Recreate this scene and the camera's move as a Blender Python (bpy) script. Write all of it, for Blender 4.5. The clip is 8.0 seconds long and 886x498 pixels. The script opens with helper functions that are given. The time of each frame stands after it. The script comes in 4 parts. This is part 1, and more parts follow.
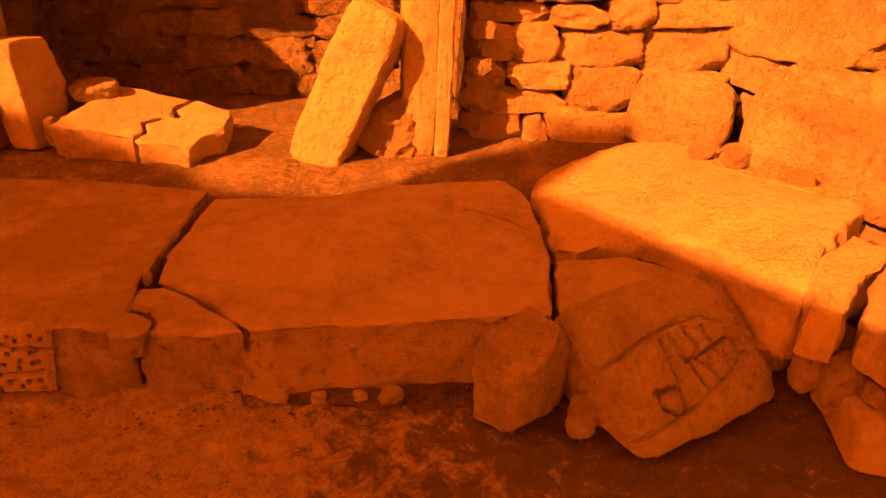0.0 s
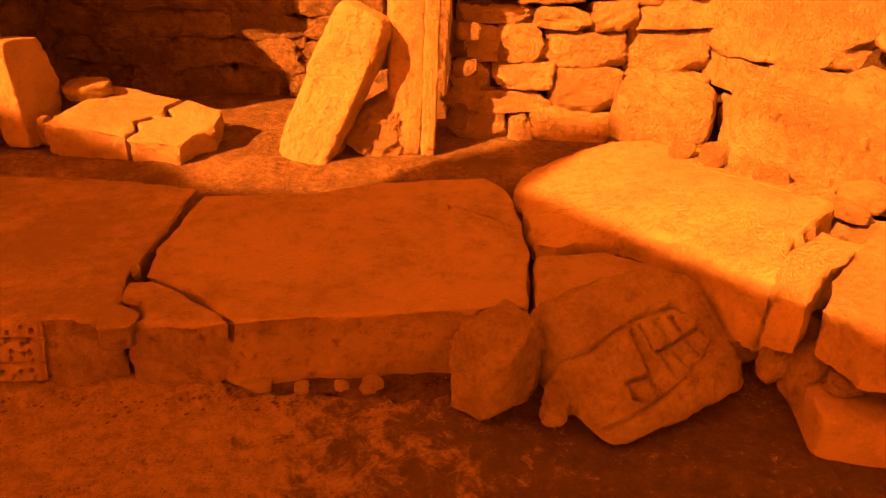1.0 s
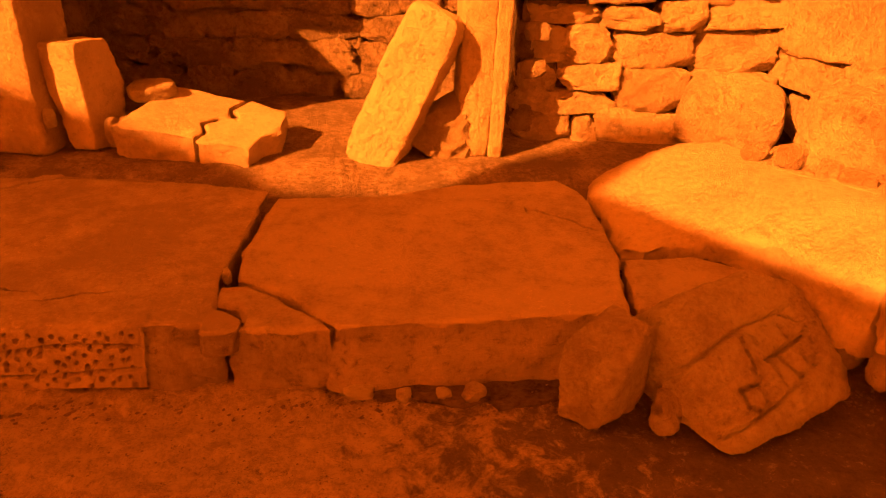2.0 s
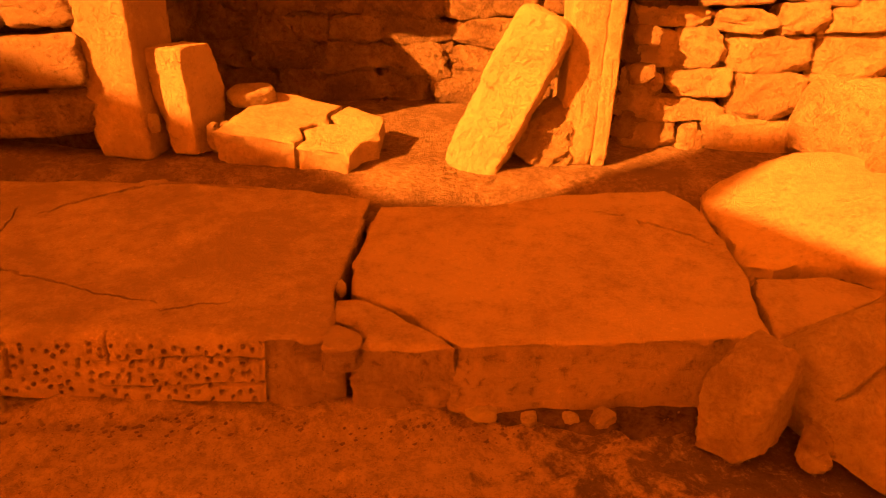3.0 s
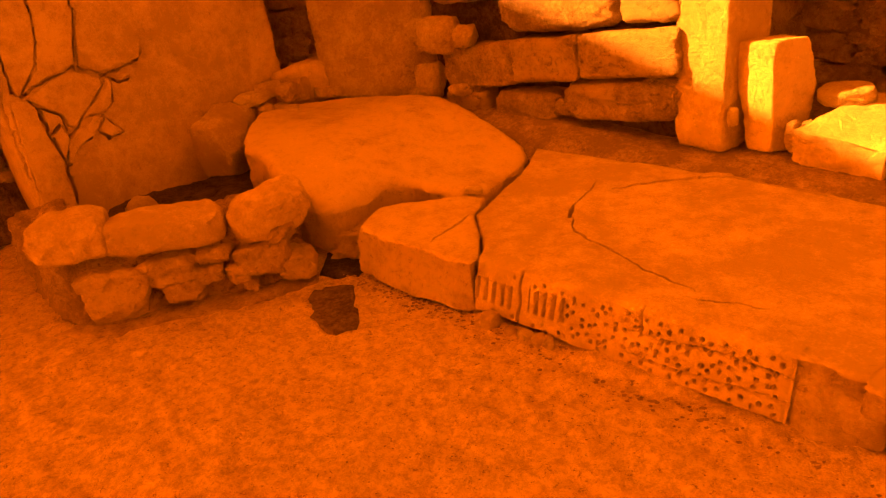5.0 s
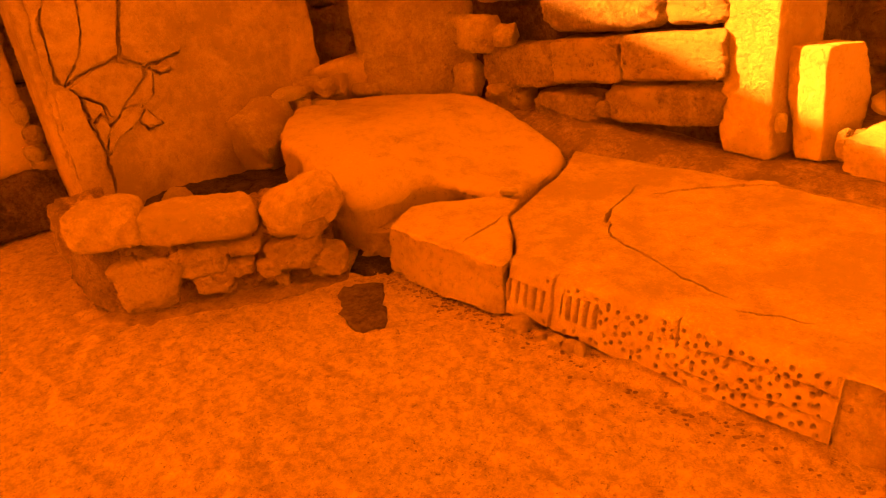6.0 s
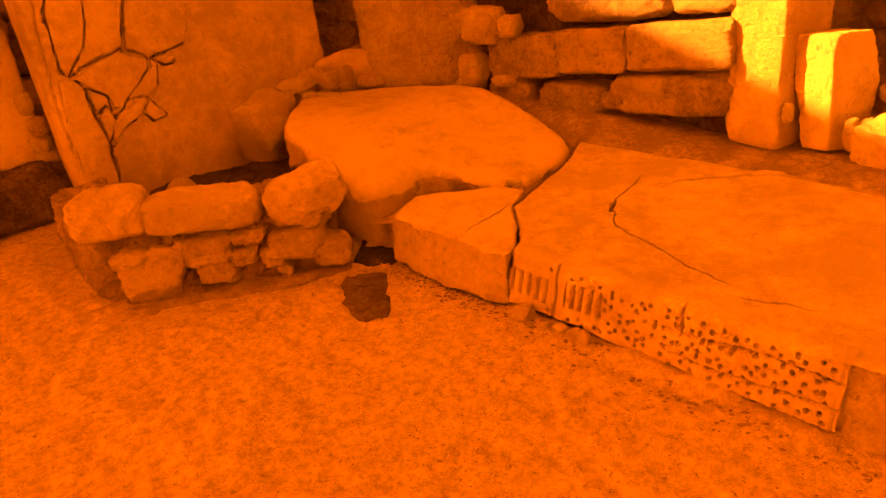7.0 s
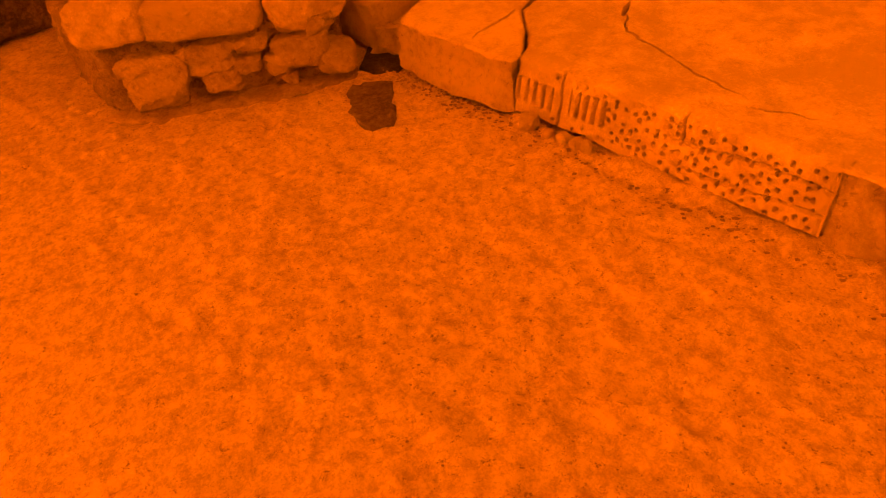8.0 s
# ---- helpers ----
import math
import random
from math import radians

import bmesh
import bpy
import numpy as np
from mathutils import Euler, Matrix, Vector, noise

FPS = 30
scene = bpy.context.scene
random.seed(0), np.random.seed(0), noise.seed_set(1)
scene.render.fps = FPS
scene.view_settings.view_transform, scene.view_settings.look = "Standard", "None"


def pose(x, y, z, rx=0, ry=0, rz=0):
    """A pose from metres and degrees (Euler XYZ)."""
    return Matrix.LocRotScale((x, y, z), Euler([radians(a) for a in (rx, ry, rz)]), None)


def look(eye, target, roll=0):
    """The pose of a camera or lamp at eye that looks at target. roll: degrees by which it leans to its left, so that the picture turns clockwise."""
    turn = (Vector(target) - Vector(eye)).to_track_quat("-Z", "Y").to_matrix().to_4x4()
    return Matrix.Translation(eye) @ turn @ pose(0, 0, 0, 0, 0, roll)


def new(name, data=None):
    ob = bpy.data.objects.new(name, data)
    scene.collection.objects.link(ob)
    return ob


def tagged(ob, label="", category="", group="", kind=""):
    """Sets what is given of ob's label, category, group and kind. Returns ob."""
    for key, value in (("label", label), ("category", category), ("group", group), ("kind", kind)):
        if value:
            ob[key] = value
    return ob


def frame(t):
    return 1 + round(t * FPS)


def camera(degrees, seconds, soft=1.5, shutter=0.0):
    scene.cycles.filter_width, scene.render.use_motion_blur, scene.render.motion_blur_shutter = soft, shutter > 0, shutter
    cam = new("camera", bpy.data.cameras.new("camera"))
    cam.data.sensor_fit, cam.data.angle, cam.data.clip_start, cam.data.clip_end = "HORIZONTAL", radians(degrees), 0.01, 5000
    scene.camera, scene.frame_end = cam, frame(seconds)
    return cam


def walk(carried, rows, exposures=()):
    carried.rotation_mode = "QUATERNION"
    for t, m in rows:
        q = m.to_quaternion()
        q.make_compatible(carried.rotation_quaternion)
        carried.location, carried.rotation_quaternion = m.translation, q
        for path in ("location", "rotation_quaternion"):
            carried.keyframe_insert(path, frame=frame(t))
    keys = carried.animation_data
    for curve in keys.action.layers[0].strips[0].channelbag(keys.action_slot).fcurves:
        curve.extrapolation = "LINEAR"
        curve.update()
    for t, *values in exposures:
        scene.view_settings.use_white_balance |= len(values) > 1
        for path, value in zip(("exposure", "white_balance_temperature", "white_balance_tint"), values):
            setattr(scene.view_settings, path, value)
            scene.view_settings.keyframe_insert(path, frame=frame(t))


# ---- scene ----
cam = camera(64.4, 8.0, soft=1.2)
PATH = [
    (0, (0.544, -2.198, 1.69), (0.691, -0.423, 0.78), 2.2),
    (0.5, (0.579, -2.259, 1.717), (0.729, -0.485, 0.807), 2.3),
    (1, (0.612, -2.29, 1.71), (0.763, -0.514, 0.802), 2.3),
    (2.5, (0.021, -2.143, 1.689), (0.141, -0.367, 0.778), 2.0),
    (3, (-0.041, -2.078, 1.687), (-0.039, -0.299, 0.773), 1.2),
    (3.5, (-0.026, -2.054, 1.684), (-0.176, -0.284, 0.765), 0.1),
    (4, (-0.035, -2.055, 1.704), (-0.594, -0.369, 0.786), -2.5),
    (4.5, (-0.048, -2.081, 1.699), (-1.046, -0.593, 0.81), -5.5),
    (5, (-0.049, -2.098, 1.697), (-1.375, -0.869, 0.842), -7.5),
    (6.5, (-0.089, -2.042, 1.636), (-1.488, -0.884, 0.799), -6.8),
    (7, (-0.073, -2.055, 1.618), (-1.477, -0.907, 0.775), -6.9),
    (7.5, (-0.028, -2.045, 1.615), (-1.374, -1.04, 0.529), -8.0),
    (8, (-0.01, -2.065, 1.641), (-1.255, -1.173, 0.355), -8.8),
]
walk(cam, [(t, look(eye, target, roll)) for t, eye, target, roll in PATH],
     [(0, 2.83, 6500, 14), (1.2, 2.83, 6500, 14), (2.5, 3.05, 6500, 8), (3.5, 3.25, 6500, 3), (4.0, 3.4, 6500, -3), (4.5, 3.65, 6500, -9), (5.0, 4.15, 6500, -14),
      (6.5, 4.4, 6500, -18), (7.3, 4.4, 6500, -18), (8.0, 4.22, 6500, -16)])

# world: orange-filtered late light, sky and one low sun from behind the left shoulder
SUN_AZ, SUN_EL = radians(52), radians(33)
world = bpy.data.worlds.new("world")
scene.world = world
world.use_nodes = True
wn, wl = world.node_tree.nodes, world.node_tree.links
sky = wn.new("ShaderNodeTexSky")
sky.sky_type, sky.sun_disc = "NISHITA", False
sky.sun_elevation, sky.sun_rotation = SUN_EL, math.pi + SUN_AZ
grey = wn.new("ShaderNodeRGBToBW")
tint = wn.new("ShaderNodeMix")
tint.data_type, tint.blend_type = "RGBA", "MULTIPLY"
tint.inputs[0].default_value = 1.0
tint.inputs[7].default_value = (1.0, 0.124, 0.003, 1)
wl.new(sky.outputs[0], grey.inputs[0])
wl.new(grey.outputs[0], tint.inputs[6])
wl.new(tint.outputs[2], wn["Background"].inputs[0])
wn["Background"].inputs[1].default_value = 0.15
sun = new("sun", bpy.data.lights.new("sun", "SUN"))
sun.data.energy, sun.data.angle, sun.data.color = 3.5, radians(0.6), (1.0, 0.20, 0.018)
sun_way = Vector((math.sin(SUN_AZ) * math.cos(SUN_EL), math.cos(SUN_AZ) * math.cos(SUN_EL), -math.sin(SUN_EL)))
sun.matrix_world = look((-12, -12, 12), Vector((-12, -12, 12)) + sun_way)


# ---- materials ----
def stone_material(name, dark, light, grain=60.0, bump=0.5, pits=0.0, blotch=3.0, rough=0.9, stain=False):
    m = bpy.data.materials.new(name)
    m.use_nodes = True
    n, l = m.node_tree.nodes, m.node_tree.links
    b = n["Principled BSDF"]
    b.inputs["Roughness"].default_value = rough
    b.inputs["Specular IOR Level"].default_value = 0.25
    geo, info = n.new("ShaderNodeNewGeometry"), n.new("ShaderNodeObjectInfo")

    def noise_node(scale, detail=6.0, rough_=0.6, warp=0.0):
        k = n.new("ShaderNodeTexNoise")
        k.inputs["Scale"].default_value, k.inputs["Detail"].default_value = scale, detail
        k.inputs["Roughness"].default_value, k.inputs["Distortion"].default_value = rough_, warp
        l.new(geo.outputs["Position"], k.inputs["Vector"])
        return k

    def maths(op, a, c):
        k = n.new("ShaderNodeMath")
        k.operation = op
        for i, v in enumerate((a, c)):
            if isinstance(v, (int, float)):
                k.inputs[i].default_value = v
            else:
                l.new(v, k.inputs[i])
        return k.outputs[0]

    big, mid, fine = noise_node(blotch, 5, 0.6, 0.4), noise_node(blotch * 6, 8, 0.7, 0.3), noise_node(grain, 6, 0.75)
    mix = maths("ADD", maths("MULTIPLY", big.outputs["Fac"], 0.42), maths("MULTIPLY", mid.outputs["Fac"], 0.33))
    mix = maths("ADD", mix, maths("MULTIPLY", fine.outputs["Fac"], 0.28))
    mix = maths("ADD", mix, maths("MULTIPLY", maths("SUBTRACT", info.outputs["Random"], 0.5), 0.10))
    ramp = n.new("ShaderNodeValToRGB")
    ramp.color_ramp.elements[0].position, ramp.color_ramp.elements[1].position = 0.45, 0.585
    ramp.color_ramp.elements[0].color, ramp.color_ramp.elements[1].color = (*dark, 1), (*light, 1)
    l.new(mix, ramp.inputs[0])
    colour = ramp.outputs[0]
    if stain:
        # dark organic stains, denser towards +x; pale lime flecks
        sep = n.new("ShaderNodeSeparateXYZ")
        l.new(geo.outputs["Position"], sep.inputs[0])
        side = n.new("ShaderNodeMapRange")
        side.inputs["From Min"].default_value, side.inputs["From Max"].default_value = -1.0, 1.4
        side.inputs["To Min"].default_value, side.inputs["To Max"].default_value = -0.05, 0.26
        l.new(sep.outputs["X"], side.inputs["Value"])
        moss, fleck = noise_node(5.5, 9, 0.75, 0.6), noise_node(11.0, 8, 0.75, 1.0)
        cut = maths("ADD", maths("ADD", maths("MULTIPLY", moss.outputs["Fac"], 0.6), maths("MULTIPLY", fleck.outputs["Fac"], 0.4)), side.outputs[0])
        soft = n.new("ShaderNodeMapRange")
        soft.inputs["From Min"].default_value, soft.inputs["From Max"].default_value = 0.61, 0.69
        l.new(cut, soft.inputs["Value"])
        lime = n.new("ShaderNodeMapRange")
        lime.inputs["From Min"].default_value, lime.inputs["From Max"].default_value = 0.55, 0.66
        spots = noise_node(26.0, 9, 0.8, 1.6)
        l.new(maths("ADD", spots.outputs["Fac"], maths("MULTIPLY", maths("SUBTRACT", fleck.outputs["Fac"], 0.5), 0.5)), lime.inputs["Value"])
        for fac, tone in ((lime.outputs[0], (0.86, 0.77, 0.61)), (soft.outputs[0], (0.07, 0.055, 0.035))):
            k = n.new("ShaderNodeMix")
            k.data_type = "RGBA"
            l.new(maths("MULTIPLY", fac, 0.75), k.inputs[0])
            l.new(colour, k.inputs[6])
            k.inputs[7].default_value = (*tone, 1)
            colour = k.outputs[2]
    # pale lime flecks, thinly strewn
    pale, fleck_at = noise_node(grain * 0.7, 7, 0.8, 0.9), n.new("ShaderNodeMapRange")
    fleck_at.inputs["From Min"].default_value, fleck_at.inputs["From Max"].default_value = 0.60, 0.70
    l.new(maths("ADD", pale.outputs["Fac"], maths("MULTIPLY", maths("SUBTRACT", big.outputs["Fac"], 0.5), 0.4)), fleck_at.inputs["Value"])
    k = n.new("ShaderNodeMix")
    k.data_type = "RGBA"
    l.new(maths("MULTIPLY", fleck_at.outputs[0], 0.6), k.inputs[0])
    l.new(colour, k.inputs[6])
    k.inputs[7].default_value = (min(0.85, light[0] * 1.45), min(0.78, light[1] * 1.45), min(0.62, light[2] * 1.45), 1)
    colour = k.outputs[2]
    l.new(colour, b.inputs["Base Color"])
    # weathering pits gathered in patches; the shade in each hollow is darkened into the colour
    grit = noise_node(grain * 0.45, 8, 0.8, 0.5)
    height = maths("ADD", maths("MULTIPLY", fine.outputs["Fac"], 0.45), maths("MULTIPLY", mid.outputs["Fac"], 0.8))
    height = maths("ADD", height, maths("MULTIPLY", grit.outputs["Fac"], 0.7))
    if pits:
        speck = n.new("ShaderNodeMapRange")
        speck.inputs["From Min"].default_value, speck.inputs["From Max"].default_value = 0.43, 0.34
        l.new(maths("ADD", grit.outputs["Fac"], maths("MULTIPLY", maths("SUBTRACT", mid.outputs["Fac"], 0.5), 0.35)), speck.inputs["Value"])
        height = maths("SUBTRACT", height, maths("MULTIPLY", speck.outputs[0], pits))
        k = n.new("ShaderNodeMix")
        k.data_type, k.blend_type = "RGBA", "MIX"
        l.new(maths("MULTIPLY", speck.outputs[0], min(1.0, pits)), k.inputs[0])
        l.new(b.inputs["Base Color"].links[0].from_socket, k.inputs[6])
        k.inputs[7].default_value = (dark[0] * 0.35, dark[1] * 0.33, dark[2] * 0.3, 1)
        l.new(k.outputs[2], b.inputs["Base Color"])
    bm_ = n.new("ShaderNodeBump")
    bm_.inputs["Strength"].default_value, bm_.inputs["Distance"].default_value = min(1.0, bump), 0.07 + 0.07 * bump
    l.new(height, bm_.inputs["Height"])
    l.new(bm_.outputs[0], b.inputs["Normal"])
    return m


M_SLAB = stone_material("worn limestone", (0.335, 0.28, 0.195), (0.48, 0.41, 0.305), 75, 0.7, 0.25, 2.2, 0.85)
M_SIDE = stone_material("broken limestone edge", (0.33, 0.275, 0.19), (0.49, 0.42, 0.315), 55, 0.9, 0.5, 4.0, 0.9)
M_ROCK = stone_material("rough limestone", (0.442, 0.370, 0.260), (0.620, 0.579, 0.429), 60, 1.0, 0.3, 4.0)
# shade of niche and lintel is in M_WALL's colour, sunlight in M_APSE's
M_WALL = stone_material("weathered wall stone, shade tone", (0.24, 0.20, 0.14), (0.45, 0.385, 0.285), 50, 1.0, 0.6, 3.5)
M_APSE = stone_material("wall stone, sunlit tone", (0.48, 0.41, 0.30), (0.74, 0.65, 0.50), 45, 1.0, 0.3, 3.0)
M_PALE = stone_material("pale dressed limestone", (0.40, 0.34, 0.25), (0.55, 0.48, 0.36), 60, 0.7, 0.3, 3.0)
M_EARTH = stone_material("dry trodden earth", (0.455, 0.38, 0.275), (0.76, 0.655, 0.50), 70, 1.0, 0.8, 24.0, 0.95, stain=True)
M_SOIL = stone_material("loose soil", (0.25, 0.20, 0.13), (0.47, 0.39, 0.28), 55, 1.0, 0.6, 4.0, 0.97)
# near-black soil; also stands for shade under the bench slab
M_DARK = stone_material("dark soil and undercut shade", (0.025, 0.02, 0.013), (0.10, 0.08, 0.05), 60, 1.0, 0.6, 8.0, 0.9)
M_BANK = stone_material("crumbling earth bank", (0.13, 0.10, 0.065), (0.36, 0.295, 0.205), 40, 1.0, 0.8, 6.0, 0.96)
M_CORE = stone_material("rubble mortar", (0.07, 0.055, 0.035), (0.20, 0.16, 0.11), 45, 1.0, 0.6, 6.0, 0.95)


# ---- builders ----
def mesh_from(name, verts, faces, material, smooth=True):
    me = bpy.data.meshes.new(name)
    me.from_pydata([tuple(map(float, v)) for v in verts], [], faces)
    me.materials.append(material)
    if smooth:
        me.shade_smooth()
        me.set_sharp_from_angle(angle=radians(48))
    me.update()
    return me


def part(name, me, parent=None, label="", m=None):
    ob = new(name, me)
    if m is not None:
        ob.matrix_world = m
    if parent is not None:
        ob.parent = parent
    if label:
        ob["label"] = label
    return ob


def fbm(p, scale, seed, octaves=4):
    q = Vector(p) * scale + Vector((seed * 17.3, seed * 7.1, seed * 3.7))
    v, a = 0.0, 1.0
    for _ in range(octaves):
        v += a * noise.noise(q)
        q, a = q * 2.03, a * 0.5
    return v


def cube_grid(n):
    """Vertices on the faces of the cube -1..1 and its quads, joined along the edges."""
    index, verts, faces = {}, [], []

    def at(p):
        key = tuple(round(c * n) for c in p)
        if key not in index:
            index[key] = len(verts)
            verts.append(p)
        return index[key]

    steps = [2 * i / n - 1 for i in range(n + 1)]
    for axis in range(3):
        for side in (-1, 1):
            for i in range(n):
                for j in range(n):
                    quad = []
                    for a, b in ((i, j), (i + 1, j), (i + 1, j + 1), (i, j + 1)):
                        p = [0, 0, 0]
                        p[axis], p[(axis + 1) % 3], p[(axis + 2) % 3] = side, steps[a], steps[b]
                        quad.append(at(tuple(p)))
                    faces.append(quad if side > 0 else quad[::-1])
    return verts, faces


def rock_mesh(name, size, seed, material, n=20, power=5.0, amp=0.05, cuts=5, lump=2.2, shape=None, depth=(0.66, 0.84), facets=()):
    """A worn block of that size about its middle: rounded box, chipped by planes, roughened. shape(p) reshapes p in -1..1."""
    rng = random.Random(seed)
    verts, faces = cube_grid(n)
    planes = []
    for _ in range(cuts):
        d = Vector((rng.uniform(-1, 1), rng.uniform(-1, 1), rng.uniform(-1, 1))).normalized()
        planes.append((d, (abs(d.x) + abs(d.y) + abs(d.z)) * rng.uniform(*depth)))
    planes += [(Vector(d).normalized(), k) for d, k in facets]
    half, small = Vector(size) / 2, min(size)
    out = []
    for v in verts:
        v = Vector(v)
        r = (abs(v.x) ** power + abs(v.y) ** power + abs(v.z) ** power) ** (1 / power)
        p = v / r
        for d, k in planes:
            over = p.dot(d) - k
            if over > 0:
                p = p - d * over
        if shape:
            p = Vector(shape(p))
        q = Vector((p.x * half.x, p.y * half.y, p.z * half.z))
        way = Vector((p.x / half.x, p.y / half.y, p.z / half.z)).normalized()
        q += way * min(small, 0.3) * 0.028 * (0.5 - abs(fbm(q / max(min(small, 0.3), 0.01), 4.3, seed + 21, 3))) * (amp > 0.025)
        q += way * small * amp * (fbm(q / max(small, 0.01), lump, seed) + 0.45 * abs(fbm(q / small, lump * 3.5, seed + 5, 4)) - 0.25 * max(0.0, fbm(q / small, lump * 2.3, seed + 8, 3)))
        out.append(q)
    return mesh_from(name, out, faces, material)


def thing(name, me, m, label, category, group="", kind=""):
    ob = new(name, me)
    ob.matrix_world = m
    return tagged(ob, label, category, group, kind)


def sink(me, m, floor):
    """Flatten a mesh, to be set at m, where it would go below the height floor."""
    inv = m.inverted()
    for v in me.vertices:
        w = m @ v.co
        if w.z < floor:
            w.z = floor
            v.co = inv @ w
    me.update()


def ragged(outline, step, jitter, seed):
    """The closed outline with points every step metres, uneven by jitter."""
    pts = []
    for i, a in enumerate(outline):
        a, b = Vector(a), Vector(outline[(i + 1) % len(outline)])
        k = max(1, round((b - a).length / step))
        for j in range(k):
            p = a.lerp(b, j / k)
            s = Vector((p.x, p.y, 0))
            pts.append(p + Vector((fbm(s, 6, seed, 5), fbm(s, 6, seed + 9, 5))) * jitter)
    return pts


def inside(p, poly):
    hit = False
    for i, a in enumerate(poly):
        b = poly[i - 1]
        if (a[1] > p[1]) != (b[1] > p[1]) and p[0] < (b[0] - a[0]) * (p[1] - a[1]) / (b[1] - a[1]) + a[0]:
            hit = not hit
    return hit


def near_line(p, line):
    """Distance from p to a polyline in the plane."""
    best = 9.0
    for a, b in zip(line, line[1:]):
        ax, ay, bx, by = a[0], a[1], b[0], b[1]
        dx, dy = bx - ax, by - ay
        u = max(0.0, min(1.0, ((p[0] - ax) * dx + (p[1] - ay) * dy) / (dx * dx + dy * dy + 1e-12)))
        best = min(best, math.hypot(p[0] - ax - u * dx, p[1] - ay - u * dy))
    return best


def wander(line, seed, amp=0.015, step=0.02):
    pts = []
    for a, b in zip(line, line[1:]):
        a, b = Vector(a), Vector(b)
        k = max(1, round((b - a).length / step))
        for j in range(k):
            p = a.lerp(b, j / k)
            pts.append(p + Vector((noise.noise(Vector((p.x, p.y, seed)) * 14), noise.noise(Vector((p.y, p.x, seed + 4)) * 14))) * amp
                       + Vector((noise.noise(Vector((p.x, p.y, seed)) * 41), noise.noise(Vector((p.y, p.x, seed)) * 41))) * amp * 0.6)
    pts.append(Vector(line[-1]))
    return pts


def slab_mesh(name, outline, z0, top, seed, material, cell=0.06, jitter=0.012, edge=0.018, flare=0.0, rough=0.008, cracks=(), soft=0):
    """A lying slab: outline in plan, counterclockwise, bottom z0, top a height or a function of x, y; edges worn to the radius edge;
    the foot stands out by flare; cracks are (line, half width, depth) cut into the top."""
    from mathutils.geometry import delaunay_2d_cdt
    height = top if callable(top) else (lambda x, y: top)
    for _ in range(soft):
        outline = [tuple(Vector(outline[i]).lerp(Vector(outline[(i + 1) % len(outline)]), f)) for i in range(len(outline)) for f in (0.25, 0.75)]
    rim = ragged(outline, 0.03, jitter, seed)
    count = len(rim)
    nrm = []
    for i in range(count):
        t = rim[(i + 3) % count] - rim[i - 3]
        nrm.append(Vector((t.y, -t.x)).normalized())
    worn = [edge * (1 + max(-0.5, min(0.9, 1.3 * min(1.0, 0.02 / edge) * fbm((p.x, p.y, 0), 6, seed + 3, 3)))) for p in rim]
    cracks = [(wander(line, seed + k), w * 1.3, d * 1.6) for k, (line, w, d) in enumerate(cracks)]
    verts, faces, rows = [], [], []
    levels = 8
    for k in range(levels + 1):
        u = k / levels
        row = []
        for p, q, e in zip(rim, nrm, worn):
            z1 = height(p.x, p.y) - e
            z = z0 + (z1 - z0) * u
            out = flare * (1 - u) * max(0.0, -q.y) + rough * 2.4 * fbm((p.x, p.y, z), 12, seed, 5) + 0.012 * fbm((p.x, p.y, z * 2), 3, seed + 2)
            row.append(len(verts))
            verts.append((p.x + q.x * out, p.y + q.y * out, z))
        rows.append(row)
    for ang in (30, 60):
        row = []
        for p, q, e in zip(rim, nrm, worn):
            s = Vector((p.x, p.y)) - q * e * (1 - math.cos(radians(ang)))
            row.append(len(verts))
            verts.append((s.x, s.y, height(s.x, s.y) - e * (1 - math.sin(radians(ang))) + rough * 0.5 * fbm((s.x, s.y, 0), 8, seed)))
        rows.append(row)
    for r0, r1 in zip(rows, rows[1:]):
        for i in range(count):
            j = (i + 1) % count
            faces.append((r0[i], r0[j], r1[j], r1[i]))
    loop = [Vector((p.x, p.y)) - q * e for p, q, e in zip(rim, nrm, worn)]
    pts = list(loop)
    xs, ys = [p.x for p in loop], [p.y for p in loop]
    rng = random.Random(seed)
    x = min(xs)
    while x < max(xs):
        y = min(ys)
        while y < max(ys):
            p = Vector((x + rng.uniform(-0.3, 0.3) * cell, y + rng.uniform(-0.3, 0.3) * cell))
            if inside(p, loop) and all(near_line(p, c[0]) > c[1] + 0.03 for c in cracks):
                pts.append(p)
            y += cell
        x += cell
    for line, w, d in cracks:
        for i, p in enumerate(line):
            a, b = line[max(i - 1, 0)], line[min(i + 1, len(line) - 1)]
            t = (b - a).normalized()
            fade = min(1.0, 4 * i / len(line) + 0.4, 4 * (len(line) - i) / len(line) + 0.4) * (0.7 + 0.6 * noise.noise(Vector((p.x, p.y, 2)) * 17) ** 2 * 4)
            for off in (-w * fade - 0.02, -w * fade, 0.0, w * fade, w * fade + 0.02):
                q = p + Vector((t.y, -t.x)) * off
                if inside(q, loop):
                    pts.append(q)
    done = delaunay_2d_cdt([Vector(p) for p in pts], [(i, (i + 1) % count) for i in range(count)], [], 1, 1e-5)
    base = len(verts)
    for p in done[0]:
        z = height(p.x, p.y) + rough * fbm((p.x, p.y, 0), 3.5, seed) + rough * 0.4 * fbm((p.x, p.y, 1), 14, seed)
        for line, w, d in cracks:
            far = near_line(p, line)
            if far < w * 0.2:
                z -= d
        verts.append((p.x, p.y, z))
    for f in done[2]:
        a, b, c = (done[0][i] for i in f[:3])
        if (b.x - a.x) * (c.y - a.y) - (b.y - a.y) * (c.x - a.x) < 0:
            f = list(f)[::-1]
        faces.append(tuple(base + i for i in f))
    origin = {}
